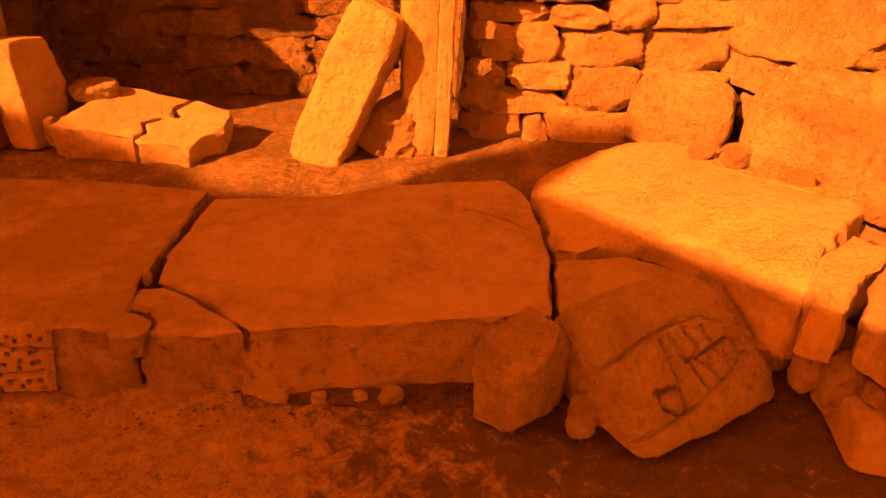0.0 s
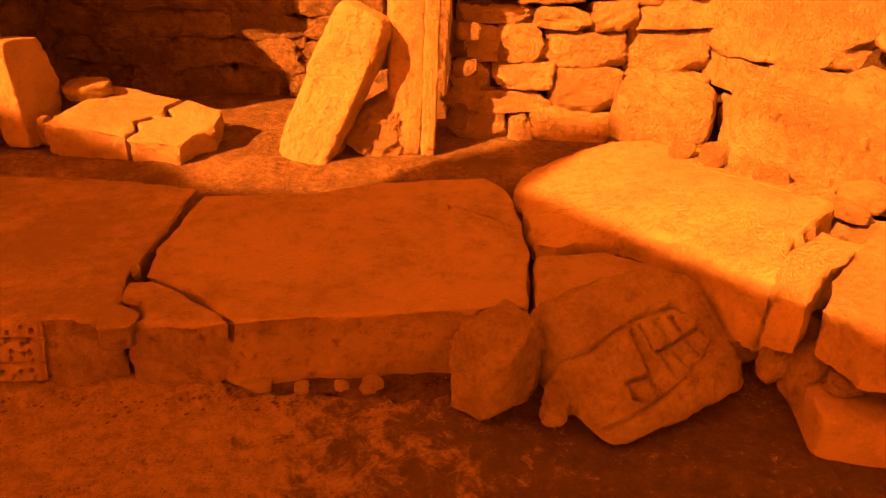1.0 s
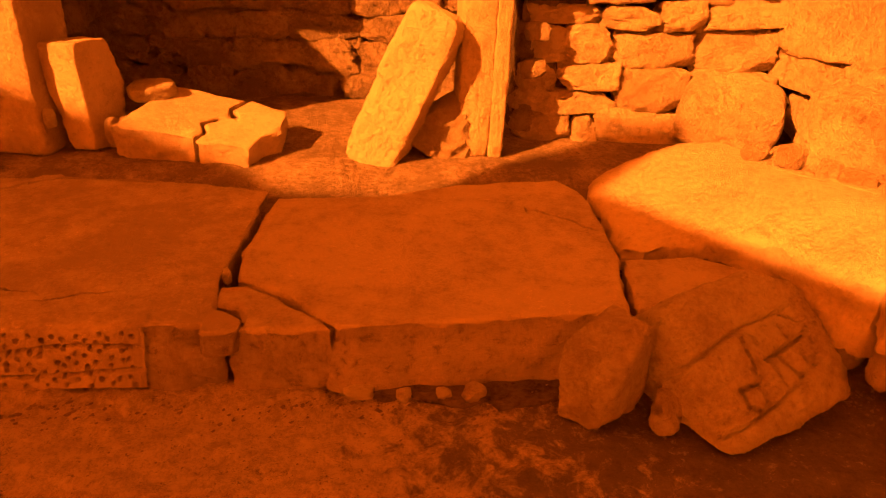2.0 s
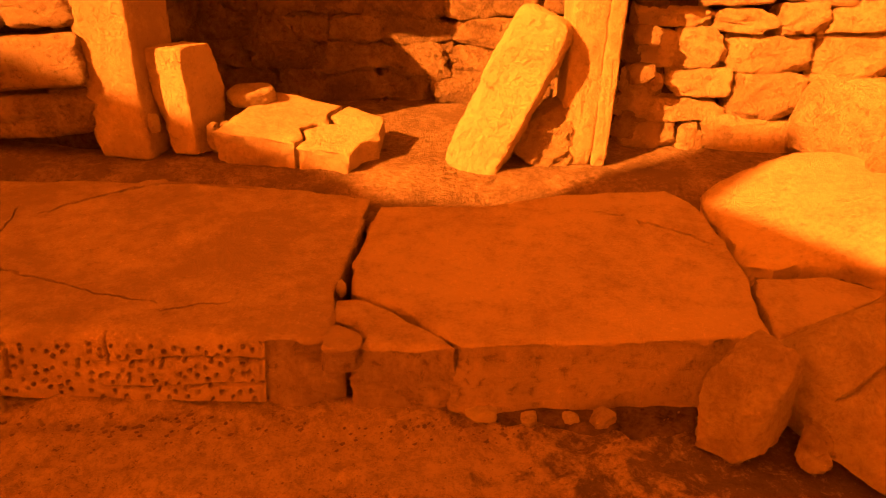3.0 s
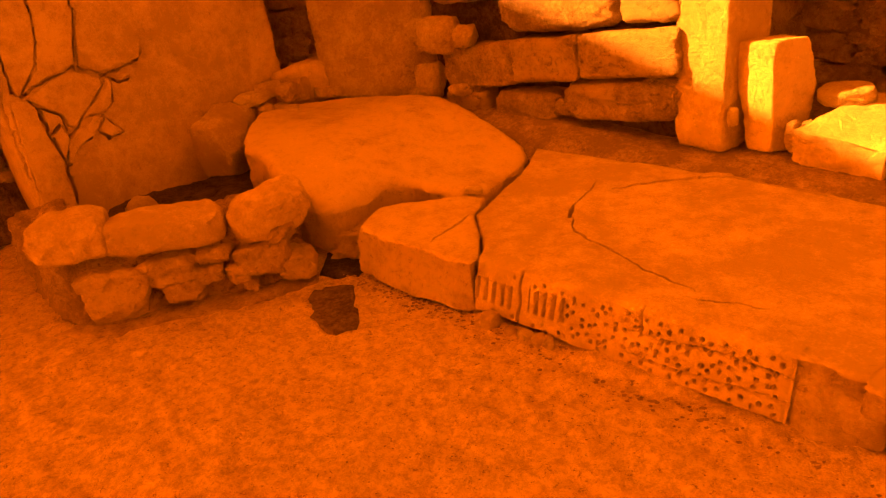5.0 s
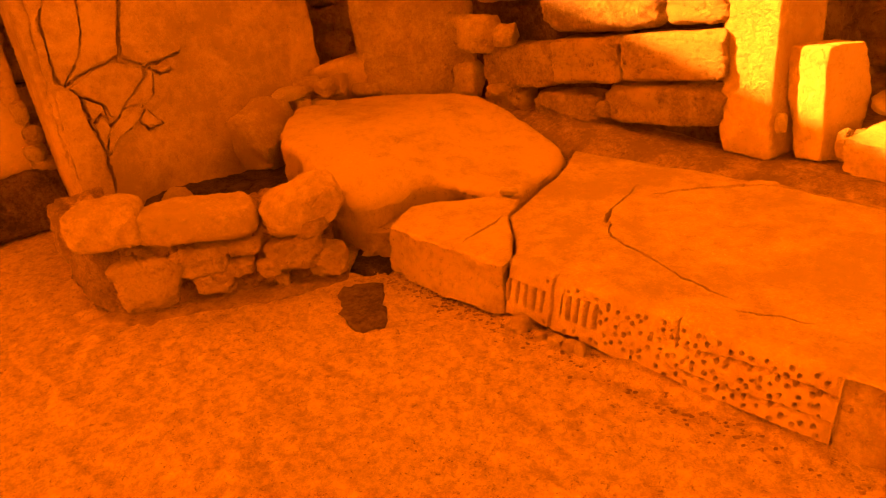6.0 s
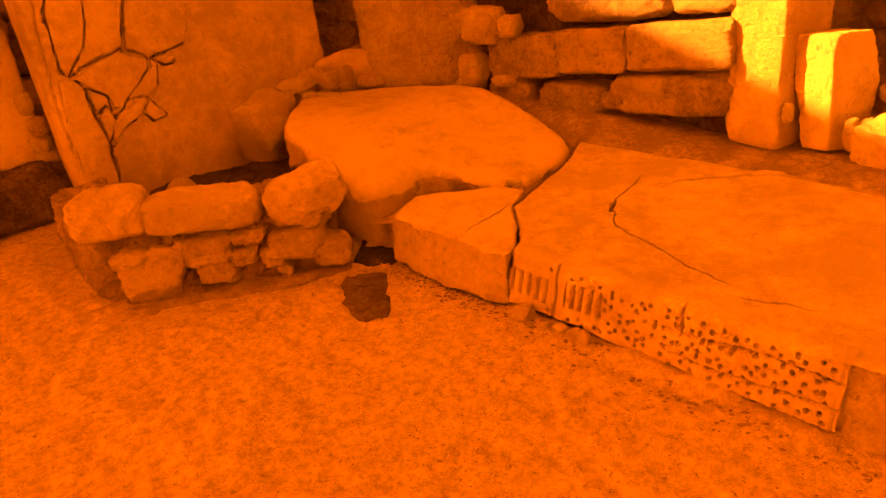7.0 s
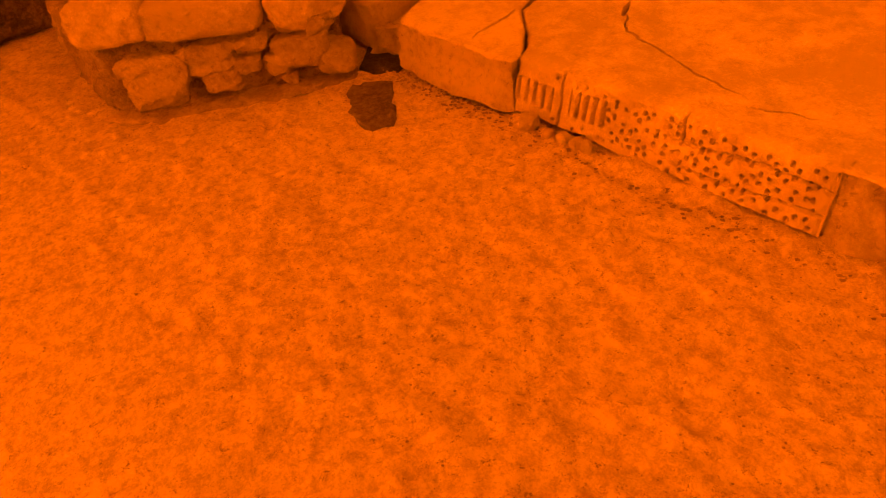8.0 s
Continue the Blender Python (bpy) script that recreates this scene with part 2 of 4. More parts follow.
    for i, src in enumerate(done[3]):
        for s in src:
            if s < count:
                origin[s] = base + i
    for i in range(count):
        j = (i + 1) % count
        if i in origin and j in origin:
            faces.append((rows[-1][i], rows[-1][j], origin[j], origin[i]))
    bottom = rows[0]
    faces.append(tuple(bottom[::-1]))
    me = mesh_from(name, verts, faces, material)
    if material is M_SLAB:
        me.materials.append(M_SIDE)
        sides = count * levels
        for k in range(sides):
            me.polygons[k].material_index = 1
    return me


def field_mesh(name, xs, ys, height, material):
    verts = [(x, y, height(x, y)) for y in ys for x in xs]
    k = len(xs)
    faces = [(j * k + i, j * k + i + 1, (j + 1) * k + i + 1, (j + 1) * k + i) for j in range(len(ys) - 1) for i in range(k - 1)]
    return mesh_from(name, verts, faces, material)


def smooth_step(a, b, v):
    u = max(0.0, min(1.0, (v - a) / (b - a)))
    return u * u * (3 - 2 * u)


def box_mesh(name, x0, x1, y0, y1, z0, z1, material):
    v = [(x, y, z) for z in (z0, z1) for y in (y0, y1) for x in (x0, x1)]
    f = [(0, 2, 3, 1), (4, 5, 7, 6), (0, 1, 5, 4), (2, 6, 7, 3), (0, 4, 6, 2), (1, 3, 7, 5)]
    return mesh_from(name, v, f, material, smooth=False)


# ---- ground ----
def spread(lo, hi, step, far):
    mid = list(np.arange(lo, hi + step / 2, step))
    out = [0.3, 0.8, 1.6, 3, 6, 12, 25, 60]
    return [lo - o for o in reversed(out) if o < far] + mid + [hi + o for o in out if o < far]


def floor_height(x, y):
    z = 0.012 * fbm((x, y, 0), 1.3, 3, 5) - 0.012
    if abs(x) < 8 and abs(y) < 8:
        flat = smooth_step(0.1, 0.35, math.hypot((x + 2.7), y + 0.42))
        z = -0.012 + (z + 0.012 + 0.012 * fbm((x, y, 2), 11, 4, 3) + 0.006 * (0.35 - abs(fbm((x, y, 5), 23, 6, 3)))) * flat
        z -= 0.03 * (1 - smooth_step(0.1, 0.4, math.hypot((x - 1.6) / 2.2, y + 0.2)))
    return z


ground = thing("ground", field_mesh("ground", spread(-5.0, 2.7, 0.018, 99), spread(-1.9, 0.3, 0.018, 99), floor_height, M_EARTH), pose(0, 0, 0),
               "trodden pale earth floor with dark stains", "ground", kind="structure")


def ledge_height(x, y):
    z = 0.19 + 0.09 * smooth_step(1.25, 1.62, y) + 0.03 * smooth_step(1.6, 2.4, y) + 0.10 * smooth_step(-1.9, -3.2, x) * smooth_step(1.3, 1.7, y)
    return z + 0.012 * fbm((x, y, 0), 5, 8, 4) + 0.012 * math.exp(-((y - 1.55) / 0.12) ** 2) * noise.noise(Vector((x * 3, y * 9, 0)))


thing("soil_ledge", field_mesh("soil_ledge", list(np.arange(-4.6, 3.01, 0.045)), list(np.arange(1.0, 3.1, 0.035)), ledge_height, M_SOIL), pose(0, 0, 0),
      "bank of loose dry soil behind the stone bench", "soil", kind="structure")

# ---- stone bench ----
def middle_top(x, y):
    return 0.25 + 0.012 * (x - 0.4)


bench_left = thing("bench_slab", slab_mesh("bench_slab", [(-2.085, 0.0), (-2.05, 0.04), (-0.73, 0.05), (-0.71, 0.045), (-0.695, -0.008), (-0.41, -0.005), (-0.44, 0.09), (-0.464, 0.33), (-0.457, 0.50), (-0.45, 0.72), (-0.43, 1.0), (-0.415, 1.28), (-0.95, 1.40), (-1.52, 1.46), (-1.60, 1.60), (-1.68, 1.44), (-2.2, 1.43),
                                                          (-2.81, 1.41), (-2.64, 1.07), (-2.51, 0.62), (-2.43, 0.385), (-2.30, 0.26), (-2.12, 0.09)], 0.0, 0.25, 11, M_SLAB, flare=0.06,
                                           cracks=[([(-2.12, 1.06), (-2.08, 0.89), (-2.04, 0.69)], 0.005, 0.04), ([(-2.04, 0.70), (-1.99, 0.60)], 0.013, 0.05),
                                                   ([(-1.98, 0.60), (-1.85, 0.45), (-1.69, 0.40), (-1.48, 0.32), (-1.23, 0.235), (-1.15, 0.236)], 0.0055, 0.04),
                                                   ([(-1.98, 1.02), (-1.84, 1.20), (-1.73, 1.33), (-1.58, 1.42)], 0.014, 0.06), ([(-1.58, 1.42), (-1.3, 1.41), (-1.0, 1.365)], 0.010, 0.045),
                                                   ([(-1.114, 0.165), (-0.966, 0.22), (-0.88, 0.223)], 0.006, 0.045)]), pose(0, 0, 0),
                   "large worn limestone bench slab, cracked, pitted front", "stone slab", "bench slabs")
thing("bench_slab", slab_mesh("bench_slab", [(0.03, -0.02), (0.06, -0.02), (0.55, 0.02), (1.16, 0.06), (1.23, 0.48), (1.27, 0.86), (1.25, 1.28), (1.15, 1.45), (0.57, 1.37), (0.15, 1.22), (-0.36, 1.21),
                                                         (-0.425, 0.66), (-0.405, 0.345), (-0.335, 0.31), (-0.185, 0.215)], 0.0, middle_top, 12, M_SLAB, flare=0.07,
                                          cracks=[([(0.95, 1.02), (1.08, 0.92), (1.2, 0.80)], 0.012, 0.05), ([(0.72, 1.15), (0.85, 1.12)], 0.009, 0.04)]), pose(0, 0, 0),
                  "large flat worn limestone bench slab", "stone slab", "bench slabs")
# added support block, coloured dark as the shaded undercut
thing("bench_bedding", rock_mesh("bench_bedding", (1.35, 1.1, 0.16), 70, M_DARK, 14, 6, 0.05, 2), pose(0.42, 0.68, -0.03), "added dark packing for the shade under a bench slab", "soil")
thing("corner_fragment", slab_mesh("corner_fragment", [(-0.345, -0.03), (0.0, -0.02), (-0.03, 0.03), (-0.21, 0.195), (-0.35, 0.285), (-0.455, 0.29), (-0.445, 0.145), (-0.35, 0.115), (-0.305, 0.03), (-0.315, -0.02)], 0.0, 0.245, 13, M_SLAB, 0.03, flare=0.04), pose(0, 0, 0),
      "broken limestone corner piece of the bench", "stone fragment", "bench fragments")
thing("corner_chip", slab_mesh("corner_chip", [(-0.455, -0.075), (-0.37, -0.085), (-0.32, -0.06), (-0.315, 0.01), (-0.37, 0.07), (-0.445, 0.095), (-0.46, 0.0)], 0.16, 0.262, 14, M_SLAB, 0.02, 0.006, 0.02, soft=1), pose(0, 0, 0),
      "small loose limestone chip at the bench joint", "stone fragment", "bench fragments")
thing("end_slab", slab_mesh("end_slab", [(-2.32, -0.065), (-2.098, -0.055), (-2.138, 0.078), (-2.315, 0.25), (-2.455, 0.388), (-2.535, 0.58), (-2.70, 0.54), (-2.92, 0.33), (-3.0, 0.18), (-2.88, -0.06), (-2.6, -0.08)], 0.0, 0.25, 15, M_SLAB, flare=0.05,
                            cracks=[([(-2.47, 0.36), (-2.44, 0.2), (-2.42, 0.04)], 0.006, 0.04)]), pose(0, 0, 0),
      "small end slab of the limestone bench", "stone slab", "bench slabs")
thing("bench_slab", slab_mesh("bench_slab", [(1.20, 0.07), (1.45, 0.20), (1.78, 0.40), (1.60, 0.55), (1.27, 0.50)], 0.0, 0.25, 16, M_SLAB, flare=0.02), pose(0, 0, 0),
      "small triangular limestone slab of the bench", "stone slab", "bench slabs")


def right_rock_top(x, y):
    u = smooth_step(1.25, 2.4, x + 0.12 * y)
    return 0.25 + 0.26 * u * (1 - 0.5 * smooth_step(0.5, 1.6, y)) + 0.015 * math.sin(3 * x + 2 * y)


thing("sloping_rock", slab_mesh("sloping_rock", [(1.30, 0.56), (1.62, 0.60), (1.84, 0.42), (1.96, 0.06), (2.08, -0.12), (2.2, 0.10), (2.40, 0.30), (2.70, 0.55), (2.75, 1.1), (2.62, 1.75), (2.1, 1.88), (1.6, 1.62), (1.28, 1.37), (1.31, 0.9)],
                                0.12, right_rock_top, 17, M_PALE, edge=0.035, rough=0.012, jitter=0.008, soft=1, cracks=[([(2.25, 1.35), (2.38, 0.85), (2.58, 0.5)], 0.008, 0.04)]), pose(0, 0, 0),
      "big smooth limestone slab sloping up to the wall", "rock")
# hidden support added here; its colour carries the recess shade
thing("packing_rubble", rock_mesh("packing_rubble", (0.8, 1.0, 0.3), 71, M_CORE, 20, 4, 0.1, 5), pose(1.95, 0.95, 0.1), "added rubble core under slabs, dark as the shaded recess", "rubble")
thing("edge_slab", slab_mesh("edge_slab", [(1.97, -0.24), (2.06, -0.30), (2.30, -0.02), (2.54, 0.14), (2.45, 0.30), (2.15, 0.08)], 0.27, lambda x, y: 0.48, 72, M_PALE, 0.04, edge=0.02), pose(0, 0, 0),
      "broken limestone slab on packed rubble", "stone slab", "raised slabs")
thing("edge_slab", slab_mesh("edge_slab", [(2.10, -0.33), (2.16, -0.52), (2.6, -0.75), (3.2, -0.3), (3.1, 0.4), (2.61, 0.22), (2.33, -0.05)], 0.29, lambda x, y: 0.49, 73, M_PALE, 0.06, edge=0.03), pose(0, 0, 0),
      "thick limestone slab on packed rubble", "stone slab", "raised slabs")


def egg_top(x, y):
    return 0.27 + 0.25 * smooth_step(-2.65, -3.9, x) - 0.05 * smooth_step(0.5, -0.1, y) + 0.03 * math.sin(2.2 * y + x)


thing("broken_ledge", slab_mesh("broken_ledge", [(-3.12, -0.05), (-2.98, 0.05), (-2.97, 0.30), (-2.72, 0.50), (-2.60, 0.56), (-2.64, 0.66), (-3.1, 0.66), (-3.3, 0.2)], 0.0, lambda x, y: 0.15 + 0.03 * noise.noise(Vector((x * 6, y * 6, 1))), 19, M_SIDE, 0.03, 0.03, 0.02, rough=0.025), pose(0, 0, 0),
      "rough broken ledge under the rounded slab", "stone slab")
thing("rounded_slab", slab_mesh("rounded_slab", [(-2.60, 0.60), (-2.68, 1.05), (-2.80, 1.34), (-3.24, 1.48), (-3.9, 1.55), (-4.55, 1.27), (-4.80, 0.84), (-4.68, 0.46), (-4.30, 0.14), (-3.78, -0.02), (-3.32, -0.06), (-3.10, -0.02), (-3.12, 0.22), (-3.17, 0.40), (-3.08, 0.50), (-2.85, 0.55)],
                                0.02, egg_top, 18, M_SLAB, edge=0.06, rough=0.012, jitter=0.02, soft=1), pose(0, 0, 0),
      "thick limestone slab with a rounded worn end", "stone slab")


# ---- standing stones and blocks ----
def block(name, size, m, seed, label, category, material=M_PALE, n=22, power=9.0, amp=0.03, cuts=3, floor=None, group="", shape=None, depth=(0.66, 0.84), facets=()):
    me = rock_mesh(name, size, seed, material, n, power, amp, cuts, shape=shape, depth=depth, facets=facets)
    if floor is not None:
        sink(me, m, floor)
    return thing(name, me, m, label, category, group)


block("standing_pillar", (0.33, 0.40, 1.5), pose(-1.81, 1.87, 1.03, 0, 0, -10), 21, "tall squared pale limestone pillar", "pillar", n=44, amp=0.03, cuts=0, floor=0.27, power=16)
block("leaning_block", (0.28, 0.40, 0.60), pose(-1.49, 1.87, 0.59, -4, -5, -20), 22, "short squared limestone block standing on end", "stone block", n=34, floor=0.27, cuts=0, power=18,
      shape=lambda p: (p.x * (0.80 + 0.20 * p.z), p.y * (0.8 + 0.2 * p.z), p.z), facets=(((0.2, 0.75, 0.6), 1.0),))
lying = pose(-0.93, 1.87, 0.30, 12, 8, -8) @ Matrix.Diagonal((0.95, 1.0, 0.88, 1))
thing("fallen_block", slab_mesh("fallen_block", [(-0.36, -0.26), (0.10, -0.24), (0.12, -0.16), (0.07, -0.08), (0.14, 0.02), (0.20, 0.03), (0.17, 0.13), (0.22, 0.26), (-0.25, 0.27)], 0.0, 0.23, 23, M_PALE, 0.04, 0.008, 0.011), lying,
      "broken squared limestone block lying on soil", "stone block", "broken block")
thing("block_fragment", slab_mesh("block_fragment", [(0.125, -0.25), (0.42, -0.24), (0.46, -0.1), (0.53, 0.0), (0.50, 0.22), (0.26, 0.27), (0.20, 0.13), (0.26, 0.05), (0.16, 0.0), (0.10, -0.08), (0.15, -0.16)], 0.0, 0.23, 24, M_PALE, 0.04, 0.01, 0.011), lying,
      "broken end of the lying limestone block", "stone fragment", "broken block")
block("leaning_slab", (0.32, 0.26, 0.98), pose(0.30, 1.74, 0.67, -8, 23, -20), 25, "pale limestone slab leaning against a pillar", "stone slab", n=60, amp=0.05, cuts=2, floor=0.26, power=7, depth=(0.8, 0.9))
block("upright_pillar", (0.20, 0.24, 1.5), pose(0.705, 1.84, 1.02, 0, 0.5, 4), 26, "upright cracked limestone pillar", "pillar", n=44, amp=0.05, cuts=3, floor=0.27, power=8, depth=(0.8, 0.92))
block("upright_shard", (0.085, 0.24, 1.5), pose(0.838, 1.835, 1.02, 0, 0.5, 4), 27, "narrow split-off limestone shard beside a pillar", "stone fragment", n=40, amp=0.09, cuts=4, floor=0.27, depth=(0.8, 0.92))
block("rubble_fill", (0.42, 0.26, 0.55), pose(0.48, 1.84, 0.42, 0, 0, 0), 28, "rough earth and rubble between two pillars", "rubble", M_ROCK, 40, 6, 0.12, 4, 0.27,
      shape=lambda p: (p.x, p.y, p.z * (0.55 + 0.45 * p.x)))

# ---- loose stones by the bench ----
block("boulder", (0.22, 0.32, 0.44), pose(1.01, -0.17, 0.155, 0, 0, -44), 31, "rough angular limestone boulder on the floor", "boulder", M_ROCK, 54, 6, 0.06, 2, 0.0, depth=(0.74, 0.8),
      facets=(((0.35, -0.4, 0.87), 0.92), ((0.5, -0.2, -0.8), 1.02), ((0.1, 0.75, 0.6), 0.98), ((-0.6, 0.0, 0.8), 1.05)))


# ---- masonry ----
def skewed(k):
    rng = random.Random(k)
    a, b, c, d = (rng.uniform(-0.13, 0.13) for _ in range(4))
    return lambda p: (p.x * (1 + a * p.z) + c * p.z * 0.6, p.y, p.z * (1 + b * p.x) + d * p.x * 0.6)


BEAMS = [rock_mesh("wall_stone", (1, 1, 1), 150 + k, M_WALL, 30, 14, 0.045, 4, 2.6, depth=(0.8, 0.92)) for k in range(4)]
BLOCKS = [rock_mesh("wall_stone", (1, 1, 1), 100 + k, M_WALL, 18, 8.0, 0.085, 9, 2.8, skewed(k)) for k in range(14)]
SUNLIT_BLOCKS = [rock_mesh("wall_stone", (1, 1, 1), 170 + k, M_APSE, 20, 9.0, 0.085, 9, 2.6, skewed(k + 40)) for k in range(12)]

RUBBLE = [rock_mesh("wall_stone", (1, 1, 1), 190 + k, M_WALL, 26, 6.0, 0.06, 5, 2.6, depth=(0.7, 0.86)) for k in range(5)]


def wall(name, a, b, z0, z1, depth, label):
    """A rubble core from a to b in plan; the faced stones are its parts. Returns the object, and a function that sets a stone."""
    a, b = Vector(a), Vector(b)
    t = (b - a).normalized()
    back = Vector((-t.y, t.x))
    v = []
    for z in (z0, z1):
        for p in (a, b, b + back * depth, a + back * depth):
            q = p + back * 0.11
            v.append((q.x, q.y, z))
    f = [(3, 2, 1, 0), (4, 5, 6, 7), (0, 1, 5, 4), (1, 2, 6, 5), (2, 3, 7, 6), (3, 0, 4, 7)]
    ob = thing(name, mesh_from(name, v, f, M_CORE, False), pose(0, 0, 0), label, "wall", kind="structure")
    rng = random.Random(name)
    turn = math.degrees(math.atan2(t.y, t.x))

    def lay(s0, s1, h0, h1, deep=0.24, proud=0.0, pool=BLOCKS):
        c = a + t * (s0 + s1) / 2 + back * (deep / 2 - 0.02 - proud + rng.uniform(-0.035, 0.03))
        swell = -0.006 if pool is BEAMS else 0.0 if pool is RUBBLE else 0.02
        st = part("stone", rng.choice(pool), ob)
        st.matrix_world = pose(c.x, c.y, (h0 + h1) / 2, *((0, -5.8, turn + rng.uniform(-1, 1)) if pool is BEAMS else (0, -3, turn + rng.uniform(-3, 3)) if pool is RUBBLE else (rng.uniform(-5, 5), rng.uniform(-5, 5), turn + rng.uniform(-7, 7)))) @ Matrix.Diagonal((s1 - s0 + swell, deep, h1 - h0 + swell, 1))
        return st

    return ob, lay


def courses(lay, length, z0, z1, low, high, short, long, seed, pool=BLOCKS):
    rng = random.Random(seed)
    z = z0
    while z < z1:
        h, s = rng.uniform(low, high), -rng.uniform(0, short)
        while s < length:
            w = rng.uniform(short, long)
            lay(s, min(s + w, length + 0.05), z + rng.uniform(0, 0.02), z + h, 0.22, 0.0, pool)
            if rng.random() < 0.4:
                lay(s + w - 0.04, s + w + 0.05, z + h - 0.06, z + h + 0.02, 0.14)
            s += w
        z += h * 0.97


right_wall, lay = wall("wall_apse", (1.0, 2.05), (2.75, 2.05), 0.2, 2.6, 0.6, "dry-stone apse wall of rough limestone blocks")
for x0, x1, h0, h1 in ((1.02, 1.36, 0.28, 0.45), (1.37, 1.52, 0.28, 0.45), (1.53, 2.2, 0.26, 0.48), (1.0, 1.64, 0.46, 0.62), (1.02, 1.2, 0.63, 0.77), (1.26, 1.62, 0.63, 0.78), (1.64, 2.08, 0.50, 0.74),
                       (2.1, 2.36, 0.54, 0.73), (2.36, 2.62, 0.53, 0.72), (1.04, 1.28, 0.79, 0.98), (1.29, 1.56, 0.79, 1.0), (1.57, 2.08, 0.75, 0.97), (2.09, 2.62, 0.73, 0.99), (1.05, 1.5, 1.0, 1.12), (1.5, 1.82, 0.99, 1.1),
                       (1.83, 2.1, 0.99, 1.14), (2.12, 2.7, 1.0, 1.2)):
    lay(x0 - 1.0, x1 - 1.0, h0, h1, 0.26, 0.0, SUNLIT_BLOCKS)
courses(lay, 1.75, 1.15, 1.6, 0.16, 0.22, 0.2, 0.5, 5, SUNLIT_BLOCKS)

niche, lay = wall("wall_niche", (-1.85, 2.95), (1.3, 2.95), 0.2, 3.4, 0.5, "shaded dry-stone back wall of a niche")
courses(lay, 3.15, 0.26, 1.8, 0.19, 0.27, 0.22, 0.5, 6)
side, lay = wall("wall_niche_side", (-1.75, 1.95), (-1.75, 3.2), 0.2, 2.6, 0.3, "dry-stone side wall of a niche")
side.matrix_world = Matrix.Identity(4)
courses(lay, 1.2, 0.26, 1.4, 0.16, 0.22, 0.2, 0.4, 7)
side2, lay = wall("wall_niche_end", (1.02, 3.2), (1.02, 2.1), 0.2, 2.6, 0.3, "dry-stone side wall of a niche")
courses(lay, 1.1, 0.26, 1.5, 0.16, 0.22, 0.2, 0.4, 8)

left_wall, lay = wall("wall_lintel", (-3.95, 1.72), (-1.9, 1.72), 0.2, 2.6, 0.6, "low wall of long limestone beams over rough stones")
for x0, x1, h0, h1 in ((-3.82, -3.165, 0.54, 0.835), (-3.16, -2.635, 0.62, 0.905), (-2.63, -1.955, 0.68, 0.955)):
    lay(x0 + 3.95, x1 + 3.95, h0, h1, 0.3, 0.08, BEAMS)
for x0, x1, h0, h1 in ((-2.76, -1.98, 0.40, 0.64), (-3.38, -2.81, 0.345, 0.535), (-3.84, -3.46, 0.31, 0.50), (-3.24, -2.39, 0.95, 1.29), (-2.36, -1.96, 1.0, 1.3), (-3.9, -3.35, 1.12, 1.42), (-2.2, -1.97, 0.64, 0.69), (-3.7, -3.5, 0.48, 0.55), (-2.84, -2.72, 0.40, 0.5)):
    lay(x0 + 3.95, x1 + 3.95, h0, h1, 0.3, 0.06, RUBBLE)
courses(lay, 1.95, 1.26, 1.5, 0.16, 0.22, 0.2, 0.5, 9)

block("rubble_core", (0.55, 0.35, 1.6), pose(-3.95, 2.02, 0.9, 0, 0, 10), 98, "dark packed rubble at the end of the wall", "rubble", M_CORE, 30, 5, 0.12, 4, 0.2)

# ---- unseen closing walls and light blockers ----
def canopy(pts, low, y):
    """An unseen screen on posts, added to cast the bench's shadow; its upper rim follows pts (x, z)."""
    v, f, k = [], [], len(pts)
    for depth in (0.0, -0.06):
        v += [(x, y + depth, low) for x, z in pts] + [(x, y + depth, z) for x, z in pts]
    for i in range(k - 1):
        f += [(i, i + 1, k + i + 1, k + i), (2 * k + i + 1, 2 * k + i, 3 * k + i, 3 * k + i + 1), (k + i, k + i + 1, 3 * k + i + 1, 3 * k + i), (i + 1, i, 2 * k + i, 2 * k + i + 1)]
    f += [(0, k, 3 * k, 2 * k), (k - 1, 3 * k - 1, 4 * k - 1, 2 * k - 1)]
    ob = thing("shelter_canopy", mesh_from("shelter_canopy", v, f, M_PALE, False), pose(0, 0, 0), "unseen screen on posts, added to cast the shadow edge", "canopy", kind="structure")
    for x in (-15.8, -11, -6.5, 0.5):
        part("post", box_mesh("post", x - 0.06, x + 0.06, y - 0.12, y - 0.061, -0.1, 1.6, M_PALE), ob)
    return ob


canopy([(-16, 8.9), (-10.1, 7.0), (-8.7, 6.52), (-8.0, 6.25), (-7.55, 6.05), (-7.2, 5.86), (-6.45, 5.82), (-6.2, 6.75), (-5.6, 6.75), (-5.45, 5.85), (-2.9, 4.5), (0, 3.0), (1.6, 2.2), (3.4, 1.6)], 1.3, -4.0)
# added walls out of view, cutting sky light from both sides
thing("wall_right", box_mesh("wall_right", 3.42, 3.8, -3.9, 0.4, -0.1, 3.4, M_WALL), pose(0, 0, 0), "unseen plain wall added to block side light", "wall", kind="structure")
thing("wall_left", box_mesh("wall_left", -7.4, -7.0, -3.9, -1.6, -0.1, 2.8, M_WALL), pose(0, 0, 0), "unseen plain wall added to block side light", "wall", kind="structure")
# added above view to keep sky light out of the niche
block("niche_roof", (1.25, 1.1, 0.3), pose(-1.48, 2.72, 1.62), 94, "unseen slab added to shade the niche", "stone slab", M_SLAB, 12, 10, 0.02, 1)

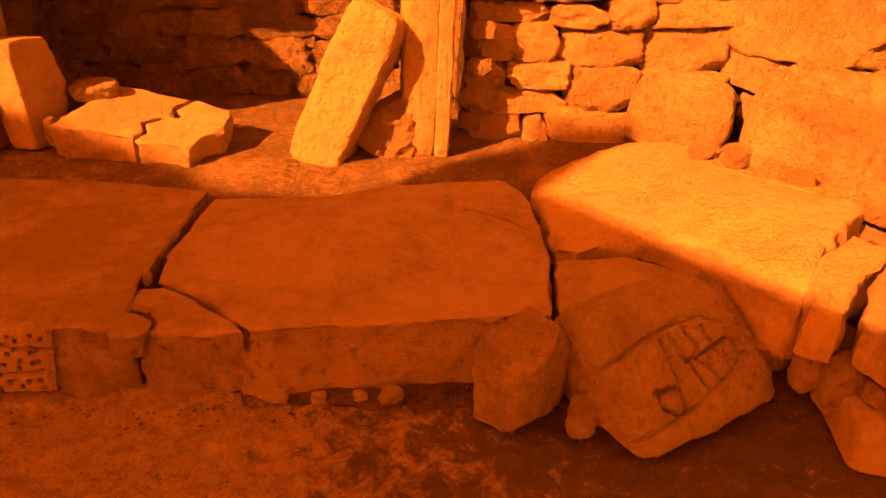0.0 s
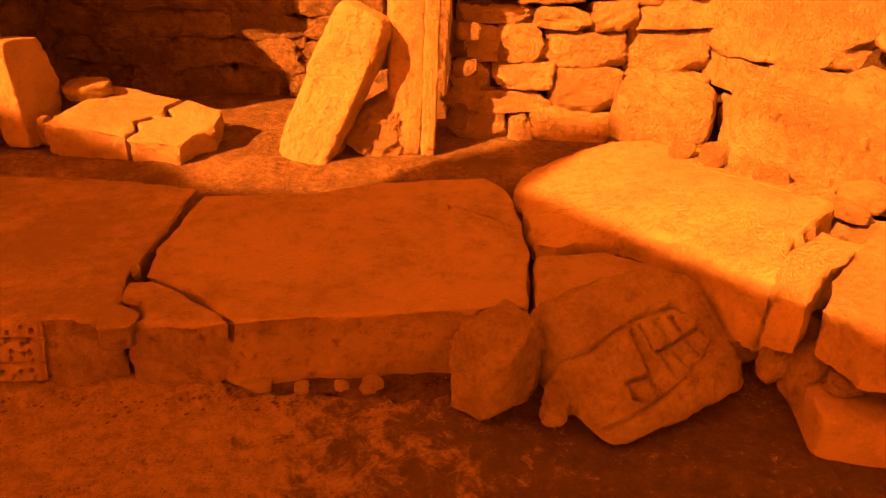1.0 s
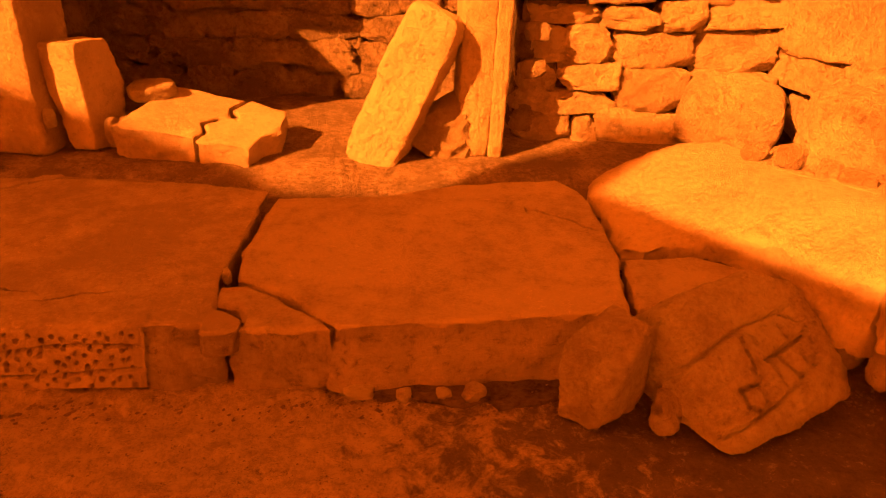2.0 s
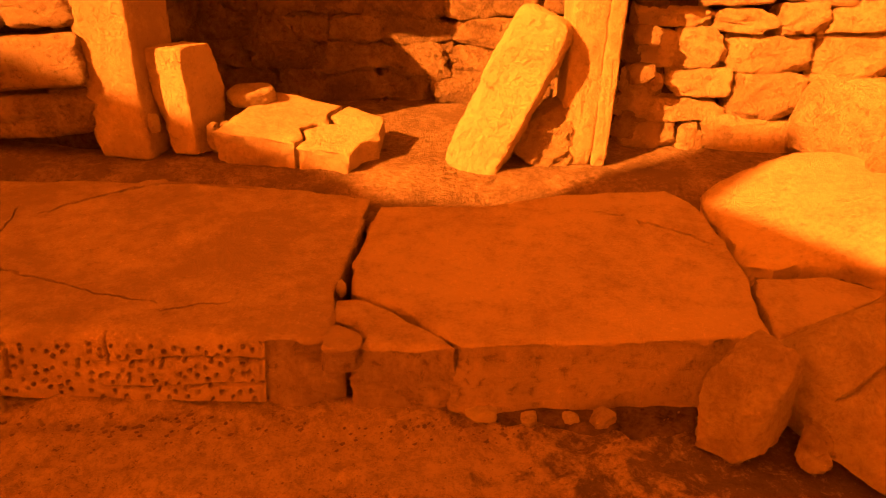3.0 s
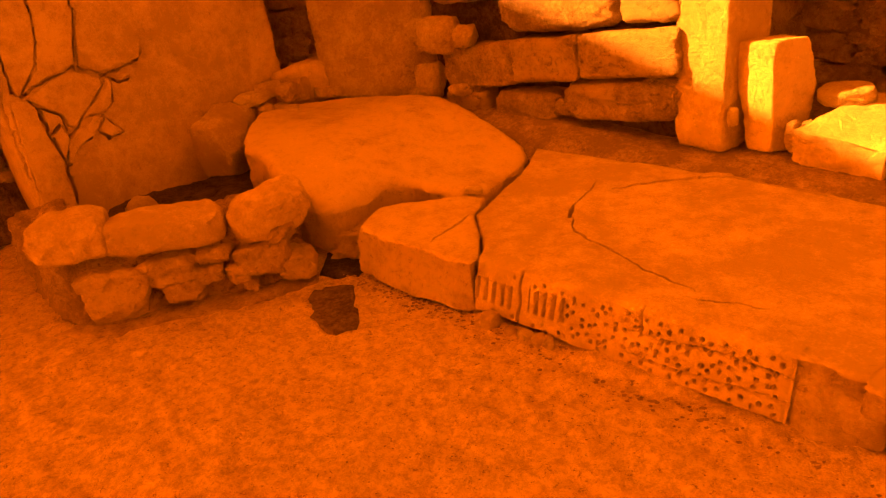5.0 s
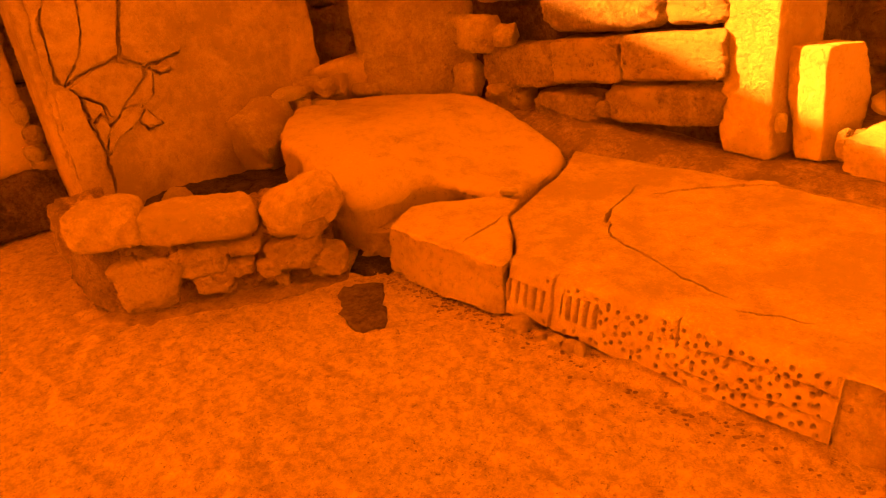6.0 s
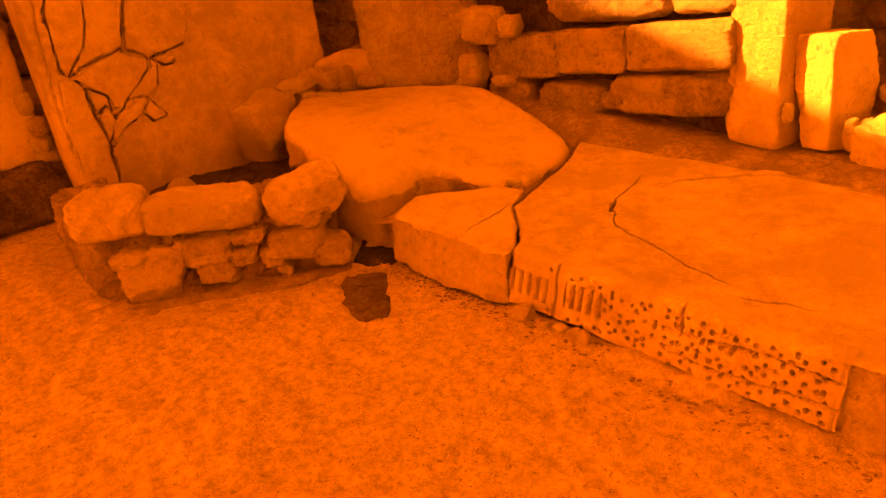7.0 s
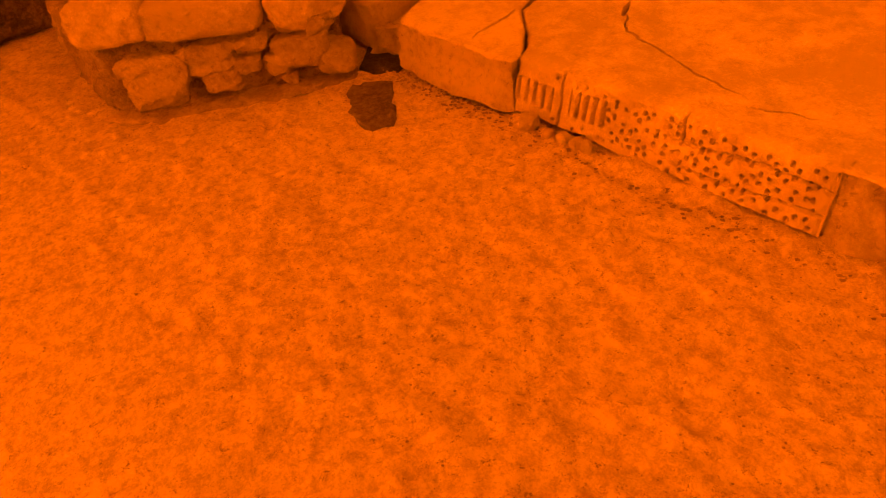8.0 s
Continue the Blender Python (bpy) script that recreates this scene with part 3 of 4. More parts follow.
# ---- right corner ----
corner, lay = wall("wall_corner", (2.62, 2.15), (3.25, 0.2), 0.1, 2.6, 0.6, "megalithic corner wall of big worn limestone blocks")
for s0, s1, h0, h1 in ((0.0, 1.15, 0.92, 1.55), (1.15, 2.1, 0.98, 1.6), (0.0, 0.55, 0.68, 0.92), (0.55, 1.0, 0.72, 0.92), (1.0, 1.55, 0.66, 0.97), (1.55, 2.1, 0.62, 0.98), (0.9, 1.5, 0.38, 0.66), (1.5, 2.1, 0.35, 0.62), (0.2, 0.9, 0.3, 0.66), (0.0, 2.05, 1.58, 1.9)):
    lay(s0, s1, h0, h1, 0.36, 0.02, SUNLIT_BLOCKS)
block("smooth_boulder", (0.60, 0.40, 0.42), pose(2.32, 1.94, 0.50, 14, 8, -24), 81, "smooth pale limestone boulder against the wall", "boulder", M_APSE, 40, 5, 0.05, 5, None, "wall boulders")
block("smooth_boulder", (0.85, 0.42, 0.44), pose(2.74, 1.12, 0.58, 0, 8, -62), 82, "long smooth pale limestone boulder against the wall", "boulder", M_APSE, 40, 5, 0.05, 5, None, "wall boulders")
block("rubble_bank", (0.45, 1.5, 0.42), pose(2.62, 1.0, 0.22, 0, -8, 8), 83, "bank of packed earth and small stones", "rubble", M_ROCK, 34, 4, 0.14, 6, None)

PEBBLES = [rock_mesh("loose_stone", (1, 1, 1), 200 + k, M_ROCK, 12, 5.0, 0.06, 9, depth=(0.58, 0.78)) for k in range(8)]


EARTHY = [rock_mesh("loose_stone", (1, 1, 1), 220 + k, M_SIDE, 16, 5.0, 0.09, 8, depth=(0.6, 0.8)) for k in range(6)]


def loose(x, y, z, w, d, h, turn, label, group, k=0, tilt=0.0, pool=PEBBLES):
    ob = new("loose_stone", pool[k % len(pool)])
    ob.matrix_world = pose(x, y, z, 0, tilt, turn) @ Matrix.Diagonal((w, d, h, 1))
    return tagged(ob, label, "stone", group)


for k, (x, y, z, w, d, h, turn, tilt) in enumerate(((2.40, 1.28, 0.47, 0.16, 0.12, 0.12, 20, 0), (2.47, 1.05, 0.47, 0.14, 0.12, 0.11, 60, 0), (2.50, 0.86, 0.48, 0.17, 0.13, 0.13, -30, 0), (2.58, 0.66, 0.48, 0.2, 0.16, 0.12, 10, 0),
                                                   (2.66, 0.50, 0.49, 0.22, 0.10, 0.08, -35, 10), (2.82, 0.62, 0.50, 0.24, 0.2, 0.14, 0, 0), (2.30, 1.50, 0.42, 0.14, 0.1, 0.1, 0, 0))):
    loose(x, y, z, w, d, h, turn, "small rough limestone in the rubble by the wall", "wall rubble", k, tilt)
for k, (x, y, z, w, d, h, turn, tilt) in enumerate(((2.22, -0.08, 0.22, 0.32, 0.13, 0.12, -50, 14), (2.15, -0.27, 0.16, 0.15, 0.14, 0.22, 10, 0), (2.08, -0.20, 0.17, 0.14, 0.12, 0.18, 30, 20), (2.42, -0.26, 0.20, 0.24, 0.2, 0.18, -10, 0),
                                                   (2.62, -0.36, 0.16, 0.34, 0.24, 0.2, 5, 0), (2.22, -0.40, 0.22, 0.14, 0.1, 0.07, 30, 0), (2.02, 0.05, 0.07, 0.2, 0.18, 0.14, 0, 0), (2.25, 0.2, 0.11, 0.24, 0.2, 0.22, 0, 0))):
    loose(x, y, z, w, d, h, turn, "rough limestone packed under the raised slab", "packing stones", k, tilt, EARTHY)
block("base_block", (0.75, 0.34, 0.20), pose(2.48, -0.46, 0.07, 0, 0, -14), 84, "squared limestone base block on the floor", "stone block", M_SLAB, 22, 12, 0.04, 1, 0.0)

for k, (x, y, z, w, d, h, turn) in enumerate(((-1.18, 2.0, 0.58, 0.26, 0.2, 0.11, 25), (-1.33, 1.70, 0.42, 0.07, 0.07, 0.16, 0), (-1.645, 1.68, 0.50, 0.06, 0.06, 0.1, 20), (-1.28, 1.78, 0.38, 0.1, 0.1, 0.2, 40))):
    loose(x, y, z, w, d, h, turn, "rough stone wedged between standing blocks", "wedged stones", k)

# ---- stones along the foot of the bench ----
for k, (x, y, w, d, h, turn) in enumerate(((0.11, -0.10, 0.11, 0.06, 0.05, -12), (0.28, -0.12, 0.055, 0.05, 0.045, 0), (0.43, -0.115, 0.055, 0.05, 0.04, 10), (0.54, -0.12, 0.085, 0.07, 0.06, 30), (1.24, -0.25, 0.13, 0.11, 0.13, 40), (1.21, -0.31, 0.09, 0.08, 0.07, 0),
                                          (-1.93, -0.12, 0.085, 0.07, 0.08, 0), (-1.82, -0.12, 0.05, 0.05, 0.04, 20), (-1.74, -0.12, 0.07, 0.05, 0.05, 0), (-1.66, -0.12, 0.06, 0.05, 0.06, 50), (-1.61, -0.115, 0.05, 0.05, 0.06, 10))):
    loose(x, y, h * 0.42 - 0.01, w, d, h, turn, "small stone at the foot of the bench", "foot stones", k)
loose(-0.445, 0.365, 0.245, 0.035, 0.05, 0.06, 20, "pebble caught in the joint between slabs", "joint pebbles", 3)
loose(-2.66, 0.62, 0.262, 0.10, 0.055, 0.04, 20, "pebble caught in the joint between slabs", "joint pebbles", 5)


def pitted_panel():
    """The decorated front: rows of drilled pits, two groups of upright flutes at its far end, wavy ridges."""
    rng = random.Random(4)
    x0, x1 = -2.07, -0.665
    pits = []
    x = x0 + 0.03
    while x < x1 - 0.02:
        for r in range(6):
            px, pz = x + rng.uniform(-0.012, 0.012), 0.035 + r * 0.033 + rng.uniform(-0.008, 0.008) + (0.016 if int((x - x0) / 0.039) % 2 else 0)
            if rng.random() < 0.86 and not (px < -1.57 and 0.055 < pz < 0.205) and px > -1.86 and pz < 0.226:
                pits.append((px, pz, rng.uniform(0.0076, 0.0104), rng.uniform(0.8, 1.1)))
        x += 0.039
    flutes = [-2.055, -2.005, -1.955, -1.905, -1.86, -1.765, -1.72, -1.68, -1.635, -1.59]
    xs, zs = np.arange(x0, x1 + 0.002, 0.0036), np.arange(0.012, 0.2361, 0.0036)
    X, Z = np.meshgrid(xs, zs)
    Y = -0.016 - 0.062 * (1 - np.clip(Z, 0, 0.232) / 0.232)
    relief = np.zeros_like(X)
    for px, pz, rad, deep in pits:
        d2 = ((X - px) / rad) ** 2 + ((Z - pz) / rad) ** 2
        relief = np.minimum(relief, -0.034 * deep * np.clip(1.6 * (1 - d2), 0, 1))
    bars = ((X < -1.86) & (Z > 0.075) & (Z < 0.175)) | ((X > -1.765) & (X < -1.58) & (Z > 0.09) & (Z < 0.195))
    cut = np.zeros_like(X)
    for f in flutes:
        cut = np.maximum(cut, np.exp(-((X - f) / 0.0075) ** 2))
    relief += np.where(bars, 0.012 - 0.036 * cut, 0)
    for base, amp, shift in ((0.075, 0.012, 0.0), (0.165, 0.014, 1.3)):
        line = base + amp * np.sin(X * 7 + shift)
        on = np.clip((X + 1.35) / 0.2, 0, 1)
        relief -= 0.010 * np.exp(-((Z - line) / 0.005) ** 2) * on * 1.8
    relief -= 0.03 * np.exp(-((X + 1.235 + 0.1 * (Z - 0.2)) / 0.005) ** 2) * (Z > 0.14)
    relief -= 0.035 * np.exp(-((X + 1.815 + 0.005 * np.sin(Z * 40)) / 0.005) ** 2)
    relief -= 0.008 * np.exp(-((X - x1 + 0.012) / 0.008) ** 2)
    rough = np.array([[0.007 * fbm((a, 0, c), 9, 6, 4) for a in xs] for c in zs])
    Y = Y - relief + rough
    low = 0.02 + 0.03 * np.array([noise.noise(Vector((a * 5, 1, 0))) for a in xs])
    under = np.clip((low[None, :] - Z) / 0.01, 0, 1)
    Y = Y + 0.06 * under
    k = len(xs)
    rows = [np.stack([X[j], Y[j], Z[j]], -1) for j in range(len(zs))]
    last = Y[-1]
    for back, z in ((0.006, 0.243), (0.018, 0.2495), (0.04, 0.253), (0.075, 0.256)):
        lift = np.array([0.004 * noise.noise(Vector((a * 9, back * 20, 0))) for a in xs])
        rows.append(np.stack([xs, last * (1 - back / 0.075) + 0.075 * back / 0.075 + lift, z + 0 * xs + lift * 0.4], -1))
    verts = np.concatenate(rows)
    faces = [(j * k + i, j * k + i + 1, (j + 1) * k + i + 1, (j + 1) * k + i) for j in range(len(rows) - 1) for i in range(k - 1)]
    return mesh_from("pitted_panel", verts, faces, M_SLAB)


part("pitted_panel", pitted_panel(), bench_left, "front band drilled with rows of small pits")

# ---- left space: cracked megalith ----
mega_pose = pose(-5.38, 0.07, 1.15, 0, -3, 0)
mega_me = rock_mesh("cracked_megalith", (0.34, 2.08, 2.5), 41, M_SLAB, 40, 16, 0.02, 0)
sink(mega_me, mega_pose, 0.0)
mega = thing("cracked_megalith", mega_me, mega_pose, "huge upright limestone slab with a flaking cracked face", "megalith")
face = Matrix(((0, 0, 1, 0.166), (1.05, 0, 0, 0), (0, 1.05, 0, 0), (0, 0, 0, 1)))
CRACKS = (
    ([(-0.816, 0.295), (-0.873, 0.192), (-0.89, -0.018), (-0.887, -0.154), (-0.852, -0.196)], 0.012, 0.035),
    ([(-0.647, 0.271), (-0.668, 0.108), (-0.736, -0.048), (-0.85, -0.19)], 0.009, 0.035),
    ([(-0.396, 0.235), (-0.495, -0.077)], 0.006, 0.035),
    ([(-0.85, -0.19), (-0.675, -0.122), (-0.524, -0.089)], 0.006, 0.035),
    ([(-0.047, 0.184), (-0.05, 0.004), (-0.098, -0.116), (-0.267, -0.158), (-0.361, -0.175)], 0.011, 0.035),
    ([(-0.361, -0.175), (-0.366, -0.229), (-0.469, -0.318), (-0.565, -0.387), (-0.604, -0.452)], 0.008, 0.035),
    ([(-0.79, -0.262), (-0.781, -0.445), (-0.749, -0.619), (-0.754, -0.809), (-0.766, -0.903)], 0.012, 0.035),
    ([(-0.777, -0.276), (-0.677, -0.343), (-0.678, -0.434), (-0.665, -0.474)], 0.007, 0.035),
    ([(-0.604, -0.452), (-0.671, -0.491), (-0.704, -0.538), (-0.745, -0.666)], 0.008, 0.035),
    ([(-0.307, -0.223), (-0.35, -0.363), (-0.49, -0.386)], 0.007, 0.035),
    ([(-0.422, -0.41), (-0.52, -0.503), (-0.659, -0.569), (-0.745, -0.666)], 0.008, 0.035),
    ([(-0.436, -0.418), (-0.341, -0.549), (-0.434, -0.571), (-0.486, -0.493)], 0.007, 0.035),
    ([(-0.179, -0.186), (-0.184, -0.23), (-0.255, -0.242), (-0.326, -0.186)], 0.007, 0.035),
    ([(-0.70, -0.391), (-0.764, -0.448)], 0.006, 0.035),
)
plate = part("flaking_face", slab_mesh("flaking_face", [(-1.0, -1.09), (0.98, -1.09), (0.98, 1.1), (-0.86, 1.1), (-0.93, 0.1)], -0.02, 0.045, 300, M_SLAB, 0.04, 0.015, 0.02, rough=0.01, cracks=CRACKS), mega, "cracked flaking face of the slab")
plate.matrix_local = face
FLAKES = (
    [(-0.86, -0.18), (-0.735, -0.04), (-0.665, 0.11), (-0.65, 0.28), (-0.66, 0.9), (-0.80, 0.9), (-0.815, 0.295), (-0.87, 0.19), (-0.888, -0.02)],
    [(-0.84, -0.17), (-0.675, -0.105), (-0.50, -0.065), (-0.41, 0.23), (-0.39, 0.9), (-0.63, 0.9), (-0.63, 0.27), (-0.65, 0.10), (-0.72, -0.05)],
    [(-0.49, -0.09), (-0.36, -0.16), (-0.26, -0.145), (-0.09, -0.105), (-0.04, 0.0), (-0.035, 0.18), (-0.04, 0.9), (-0.37, 0.9), (-0.385, 0.235)],
    [(-0.775, -0.262), (-0.665, -0.335), (-0.655, -0.42), (-0.61, -0.44), (-0.575, -0.385), (-0.475, -0.315), (-0.375, -0.23), (-0.37, -0.185), (-0.52, -0.105), (-0.675, -0.137), (-0.83, -0.20)],
    [(-0.55, -0.395), (-0.495, -0.395), (-0.36, -0.37), (-0.315, -0.225), (-0.345, -0.19), (-0.355, -0.235), (-0.455, -0.325)],
    [(-0.775, -0.29), (-0.775, -0.43), (-0.705, -0.385), (-0.685, -0.43), (-0.688, -0.35)],
    [(-0.74, -0.62), (-0.71, -0.545), (-0.675, -0.50), (-0.70, -0.41), (-0.76, -0.455)],
    [(-0.735, -0.655), (-0.655, -0.578), (-0.525, -0.515), (-0.44, -0.43), (-0.49, -0.41), (-0.595, -0.47), (-0.665, -0.505), (-0.695, -0.55)],
    [(-0.48, -0.495), (-0.43, -0.56), (-0.345, -0.545), (-0.43, -0.43)],
    [(-0.32, -0.19), (-0.255, -0.235), (-0.19, -0.225), (-0.185, -0.195)],
    [(-0.98, -1.05), (-0.79, -1.05), (-0.78, -0.9), (-0.77, -0.8), (-0.765, -0.62), (-0.795, -0.445), (-0.81, -0.26), (-0.86, -0.215), (-0.93, -0.2)],
)
for k, outline in enumerate(FLAKES):
    flake = part("flake", slab_mesh("flake", outline, 0.03, 0.064 + 0.006 * (k % 3), 310 + k, M_SLAB, 0.04, 0.012, 0.008, rough=0.006), mega)
    flake.matrix_local = face

# ---- notched megalith and the dark opening beside it ----
block("notched_megalith", (0.98, 0.55, 2.0), pose(-4.55, 1.68, 0.95, 0, 0, 40), 42, "large rounded upright limestone block", "megalith", M_ROCK, 34, 6, 0.035, 3, 0.0)
block("threshold_block", (0.55, 0.5, 0.82), pose(-5.02, 1.28, 0.36, 0, 0, 40), 44, "low limestone block closing the foot of an opening", "stone block", M_SLAB, 24, 9, 0.03, 2, 0.0)
# invented chamber wall that keeps the opening dark
back_left, lay = wall("wall_far", (-6.6, 0.6), (-5.0, 2.6), 0.0, 2.4, 0.5, "rubble wall added to close the opening behind")
courses(lay, 2.5, 0.0, 2.3, 0.18, 0.28, 0.25, 0.6, 12)
side3, lay = wall("wall_far_side", (-6.5, -1.9), (-6.5, 0.7), 0.0, 2.4, 0.5, "rubble wall beyond the megalith")
courses(lay, 2.6, 0.0, 2.3, 0.18, 0.28, 0.25, 0.6, 13)
block("far_block", (0.4, 0.7, 0.95), pose(-5.75, -1.36, 0.86, 0, 0, 0), 45, "squared limestone block beyond the megalith", "stone block", M_SLAB, 22, 10, 0.03, 2)
block("earth_bank", (0.7, 1.0, 0.45), pose(-5.75, -1.35, 0.19, 0, 0, 0), 46, "dark eroded earth bank under a block", "soil", M_CORE, 26, 5, 0.12, 5, 0.0)
for k, (y, z, w, h) in enumerate(((-1.06, 0.80, 0.10, 0.16), (-1.03, 0.64, 0.13, 0.12), (-1.05, 0.52, 0.16, 0.11), (-1.02, 0.40, 0.18, 0.14))):
    loose(-5.58, y, z, 0.16, w, h, 10 * k, "small rough stone wedged beside the megalith", "wedged stones", k, 5 * k)

# added lid above view, so no sky lights the opening
block("roof_slab", (2.4, 2.6, 0.3), pose(-5.95, 1.7, 1.62, 0, 0, 40), 93, "unseen slab added to darken the opening", "stone slab", M_SLAB, 14, 10, 0.02, 1)

# ---- low wall with coping ----
block("low_wall", (0.55, 1.22, 0.42), pose(-3.66, -0.66, 0.15, 0, 0, -31), 43, "low wall of earth and rubble with coping stones", "low wall", M_BANK, 64, 5, 0.15, 3, 0.0)
block("low_wall_return", (1.1, 0.34, 0.46), pose(-4.25, -1.12, 0.16, 0, 0, -4), 47, "earth return of the low wall against the megalith", "low wall", M_SOIL, 48, 6, 0.14, 3, 0.0)
block("pocket_soil", (1.3, 1.3, 0.24), pose(-4.35, -0.2, 0.03, 0, 0, -20), 48, "dark soil behind the low wall", "soil", M_DARK, 26, 5, 0.12, 2, 0.0)
for k, (x, y, z, w, d, h, turn, tilt) in enumerate(((-3.73, -1.19, 0.47, 0.36, 0.30, 0.22, 58, 0), (-3.50, -0.82, 0.415, 0.60, 0.27, 0.19, 59, 4), (-3.22, -0.36, 0.40, 0.42, 0.28, 0.24, 56, -14))):
    block("coping_stone", (w, d, h), pose(x, y, z, 0, tilt, turn), 50 + k, "rounded limestone coping stone on the low wall", "stone", M_SLAB, 44, 4.6, 0.06, 7, None, "coping stones")
for k, (s, z, w, h) in enumerate(((0.13, 0.13, 0.34, 0.3), (0.36, 0.22, 0.30, 0.14), (0.40, 0.09, 0.2, 0.14), (0.52, 0.16, 0.14, 0.1), (0.85, 0.3, 0.16, 0.1), (0.9, 0.1, 0.2, 0.16), (0.58, 0.25, 0.12, 0.09), (0.64, 0.13, 0.12, 0.1), (0.76, 0.17, 0.28, 0.2), (0.52, 0.26, 0.09, 0.06), (0.3, 0.27, 0.1, 0.06), (0.68, 0.05, 0.09, 0.07), (0.05, 0.24, 0.2, 0.1))):
    a = Vector((-3.71, -1.20)).lerp(Vector((-3.10, -0.20)), s)
    loose(a.x + 0.03, a.y - 0.02, z, w, 0.2, h, 58, "rough stone set in the earth of the low wall", "low wall stones", k, 0.0, EARTHY)
loose(-4.55, -0.52, 0.20, 0.2, 0.16, 0.14, 30, "small stone in the dark soil pocket", "pocket stones", 2)
block("propped_stone", (0.34, 0.42, 0.5), pose(-4.84, 0.34, 0.34, 16, 10, 25), 49, "rough limestone propped beside the rounded slab", "stone", M_ROCK, 40, 7, 0.06, 4, 0.0, facets=(((0.55, -0.2, 0.8), 0.95), ((0.8, -0.5, -0.3), 1.1)))
for k, (x, y, z, w, h, turn) in enumerate(((-4.84, 0.60, 0.615, 0.26, 0.1, 80), (-4.86, 0.77, 0.645, 0.2, 0.11, 60), (-4.78, 0.88, 0.60, 0.18, 0.14, 100), (-4.76, 1.0, 0.60, 0.12, 0.17, 10), (-4.70, 1.2, 0.53, 0.22, 0.09, 60), (-4.84, 0.68, 0.50, 0.22, 0.12, 0), (-4.72, 0.8, 0.46, 0.3, 0.14, 0))):
    loose(x, y, z, w, 0.12, h, turn, "small pale stone piled behind the rounded slab", "piled stones", k)
for k, (x, z, w, h, turn) in enumerate(((-4.1, 0.40, 0.22, 0.2, 0), (-3.98, 0.56, 0.2, 0.26, 0), (-4.05, 0.34, 0.14, 0.1, 0), (-3.84, 0.90, 0.32, 0.26, 10), (-3.58, 0.90, 0.16, 0.14, 30), (-3.66, 0.52, 0.18, 0.08, 0), (-3.92, 0.33, 0.2, 0.14, 0))):
    loose(x, 1.66, z, w, 0.2, h, turn, "rough stone stacked at the end of the wall", "stacked stones", k + 2)

# ---- damp hollow in the floor ----
thing("damp_hollow", slab_mesh("damp_hollow", [(-2.70, -0.55), (-2.50, -0.57), (-2.46, -0.49), (-2.62, -0.37), (-2.80, -0.23), (-2.97, -0.39)], -0.04, 0.002, 91, M_CORE, 0.015, 0.05, 0.008, rough=0.008), pose(0, 0, 0),
      "dark damp hollow with gravel in the floor", "hollow", kind="structure")
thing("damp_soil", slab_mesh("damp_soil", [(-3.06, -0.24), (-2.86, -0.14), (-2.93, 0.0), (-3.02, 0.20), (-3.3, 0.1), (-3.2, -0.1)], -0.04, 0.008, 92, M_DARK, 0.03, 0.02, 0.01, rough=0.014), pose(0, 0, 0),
      "dark patch in the gap beside the bench", "soil", kind="structure")
thing("damp_soil", slab_mesh("damp_soil", [(-3.74, -1.42), (-3.6, -1.36), (-3.2, -0.78), (-2.99, -0.33), (-3.1, -0.25), (-3.4, -0.7), (-3.75, -1.25)], -0.04, 0.002, 95, M_SOIL, 0.03, 0.03, 0.01, rough=0.014), pose(0, 0, 0),
      "soil along the foot of the low wall", "soil", kind="structure")

def fringe_top(x, y):
    return -0.024 + 0.055 * smooth_step(-0.27, -0.07, y) * (0.6 + 0.8 * noise.noise(Vector((x * 4, 0, 3)))) + 0.012 * noise.noise(Vector((x * 19, y * 19, 1)))


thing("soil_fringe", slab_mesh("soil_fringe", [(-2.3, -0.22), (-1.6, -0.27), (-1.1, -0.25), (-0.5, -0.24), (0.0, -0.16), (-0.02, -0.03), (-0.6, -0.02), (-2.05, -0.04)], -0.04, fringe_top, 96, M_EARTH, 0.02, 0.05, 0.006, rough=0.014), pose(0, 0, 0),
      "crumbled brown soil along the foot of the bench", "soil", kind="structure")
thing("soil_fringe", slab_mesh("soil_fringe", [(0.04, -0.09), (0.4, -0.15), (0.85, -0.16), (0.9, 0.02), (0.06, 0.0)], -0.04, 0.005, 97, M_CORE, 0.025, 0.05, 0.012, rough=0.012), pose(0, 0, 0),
      "dark strip along the foot of the bench slab", "soil", kind="structure")

# ---- boulder and carved stone ----
U, V = Vector((0.48, 0.25, 0.03)).normalized(), Vector((0.2, -0.36, -0.32)).normalized()
W = V.cross(U).normalized()
carved_pose = Matrix(((*U, 0), (*(-V), 0), (*W, 0), (0, 0, 0, 1))).transposed()
carved_pose.translation = Vector((1.20, -0.1, 0.36)) + U * 0.345 + V * 0.27 - W * 0.16
carved_me = rock_mesh("carved_stone", (0.74, 0.60, 0.33), 62, M_ROCK, 150, 8, 0.05, 1, depth=(0.8, 0.86), facets=(((0.75, 0.66, 0.1), 1.12), ((0.9, -0.5, 0), 1.3)))


def on_face(*pts):
    return [((a - 0.5) * 0.66 - 0.05, (0.5 - b) * 0.56) for a, b in pts]


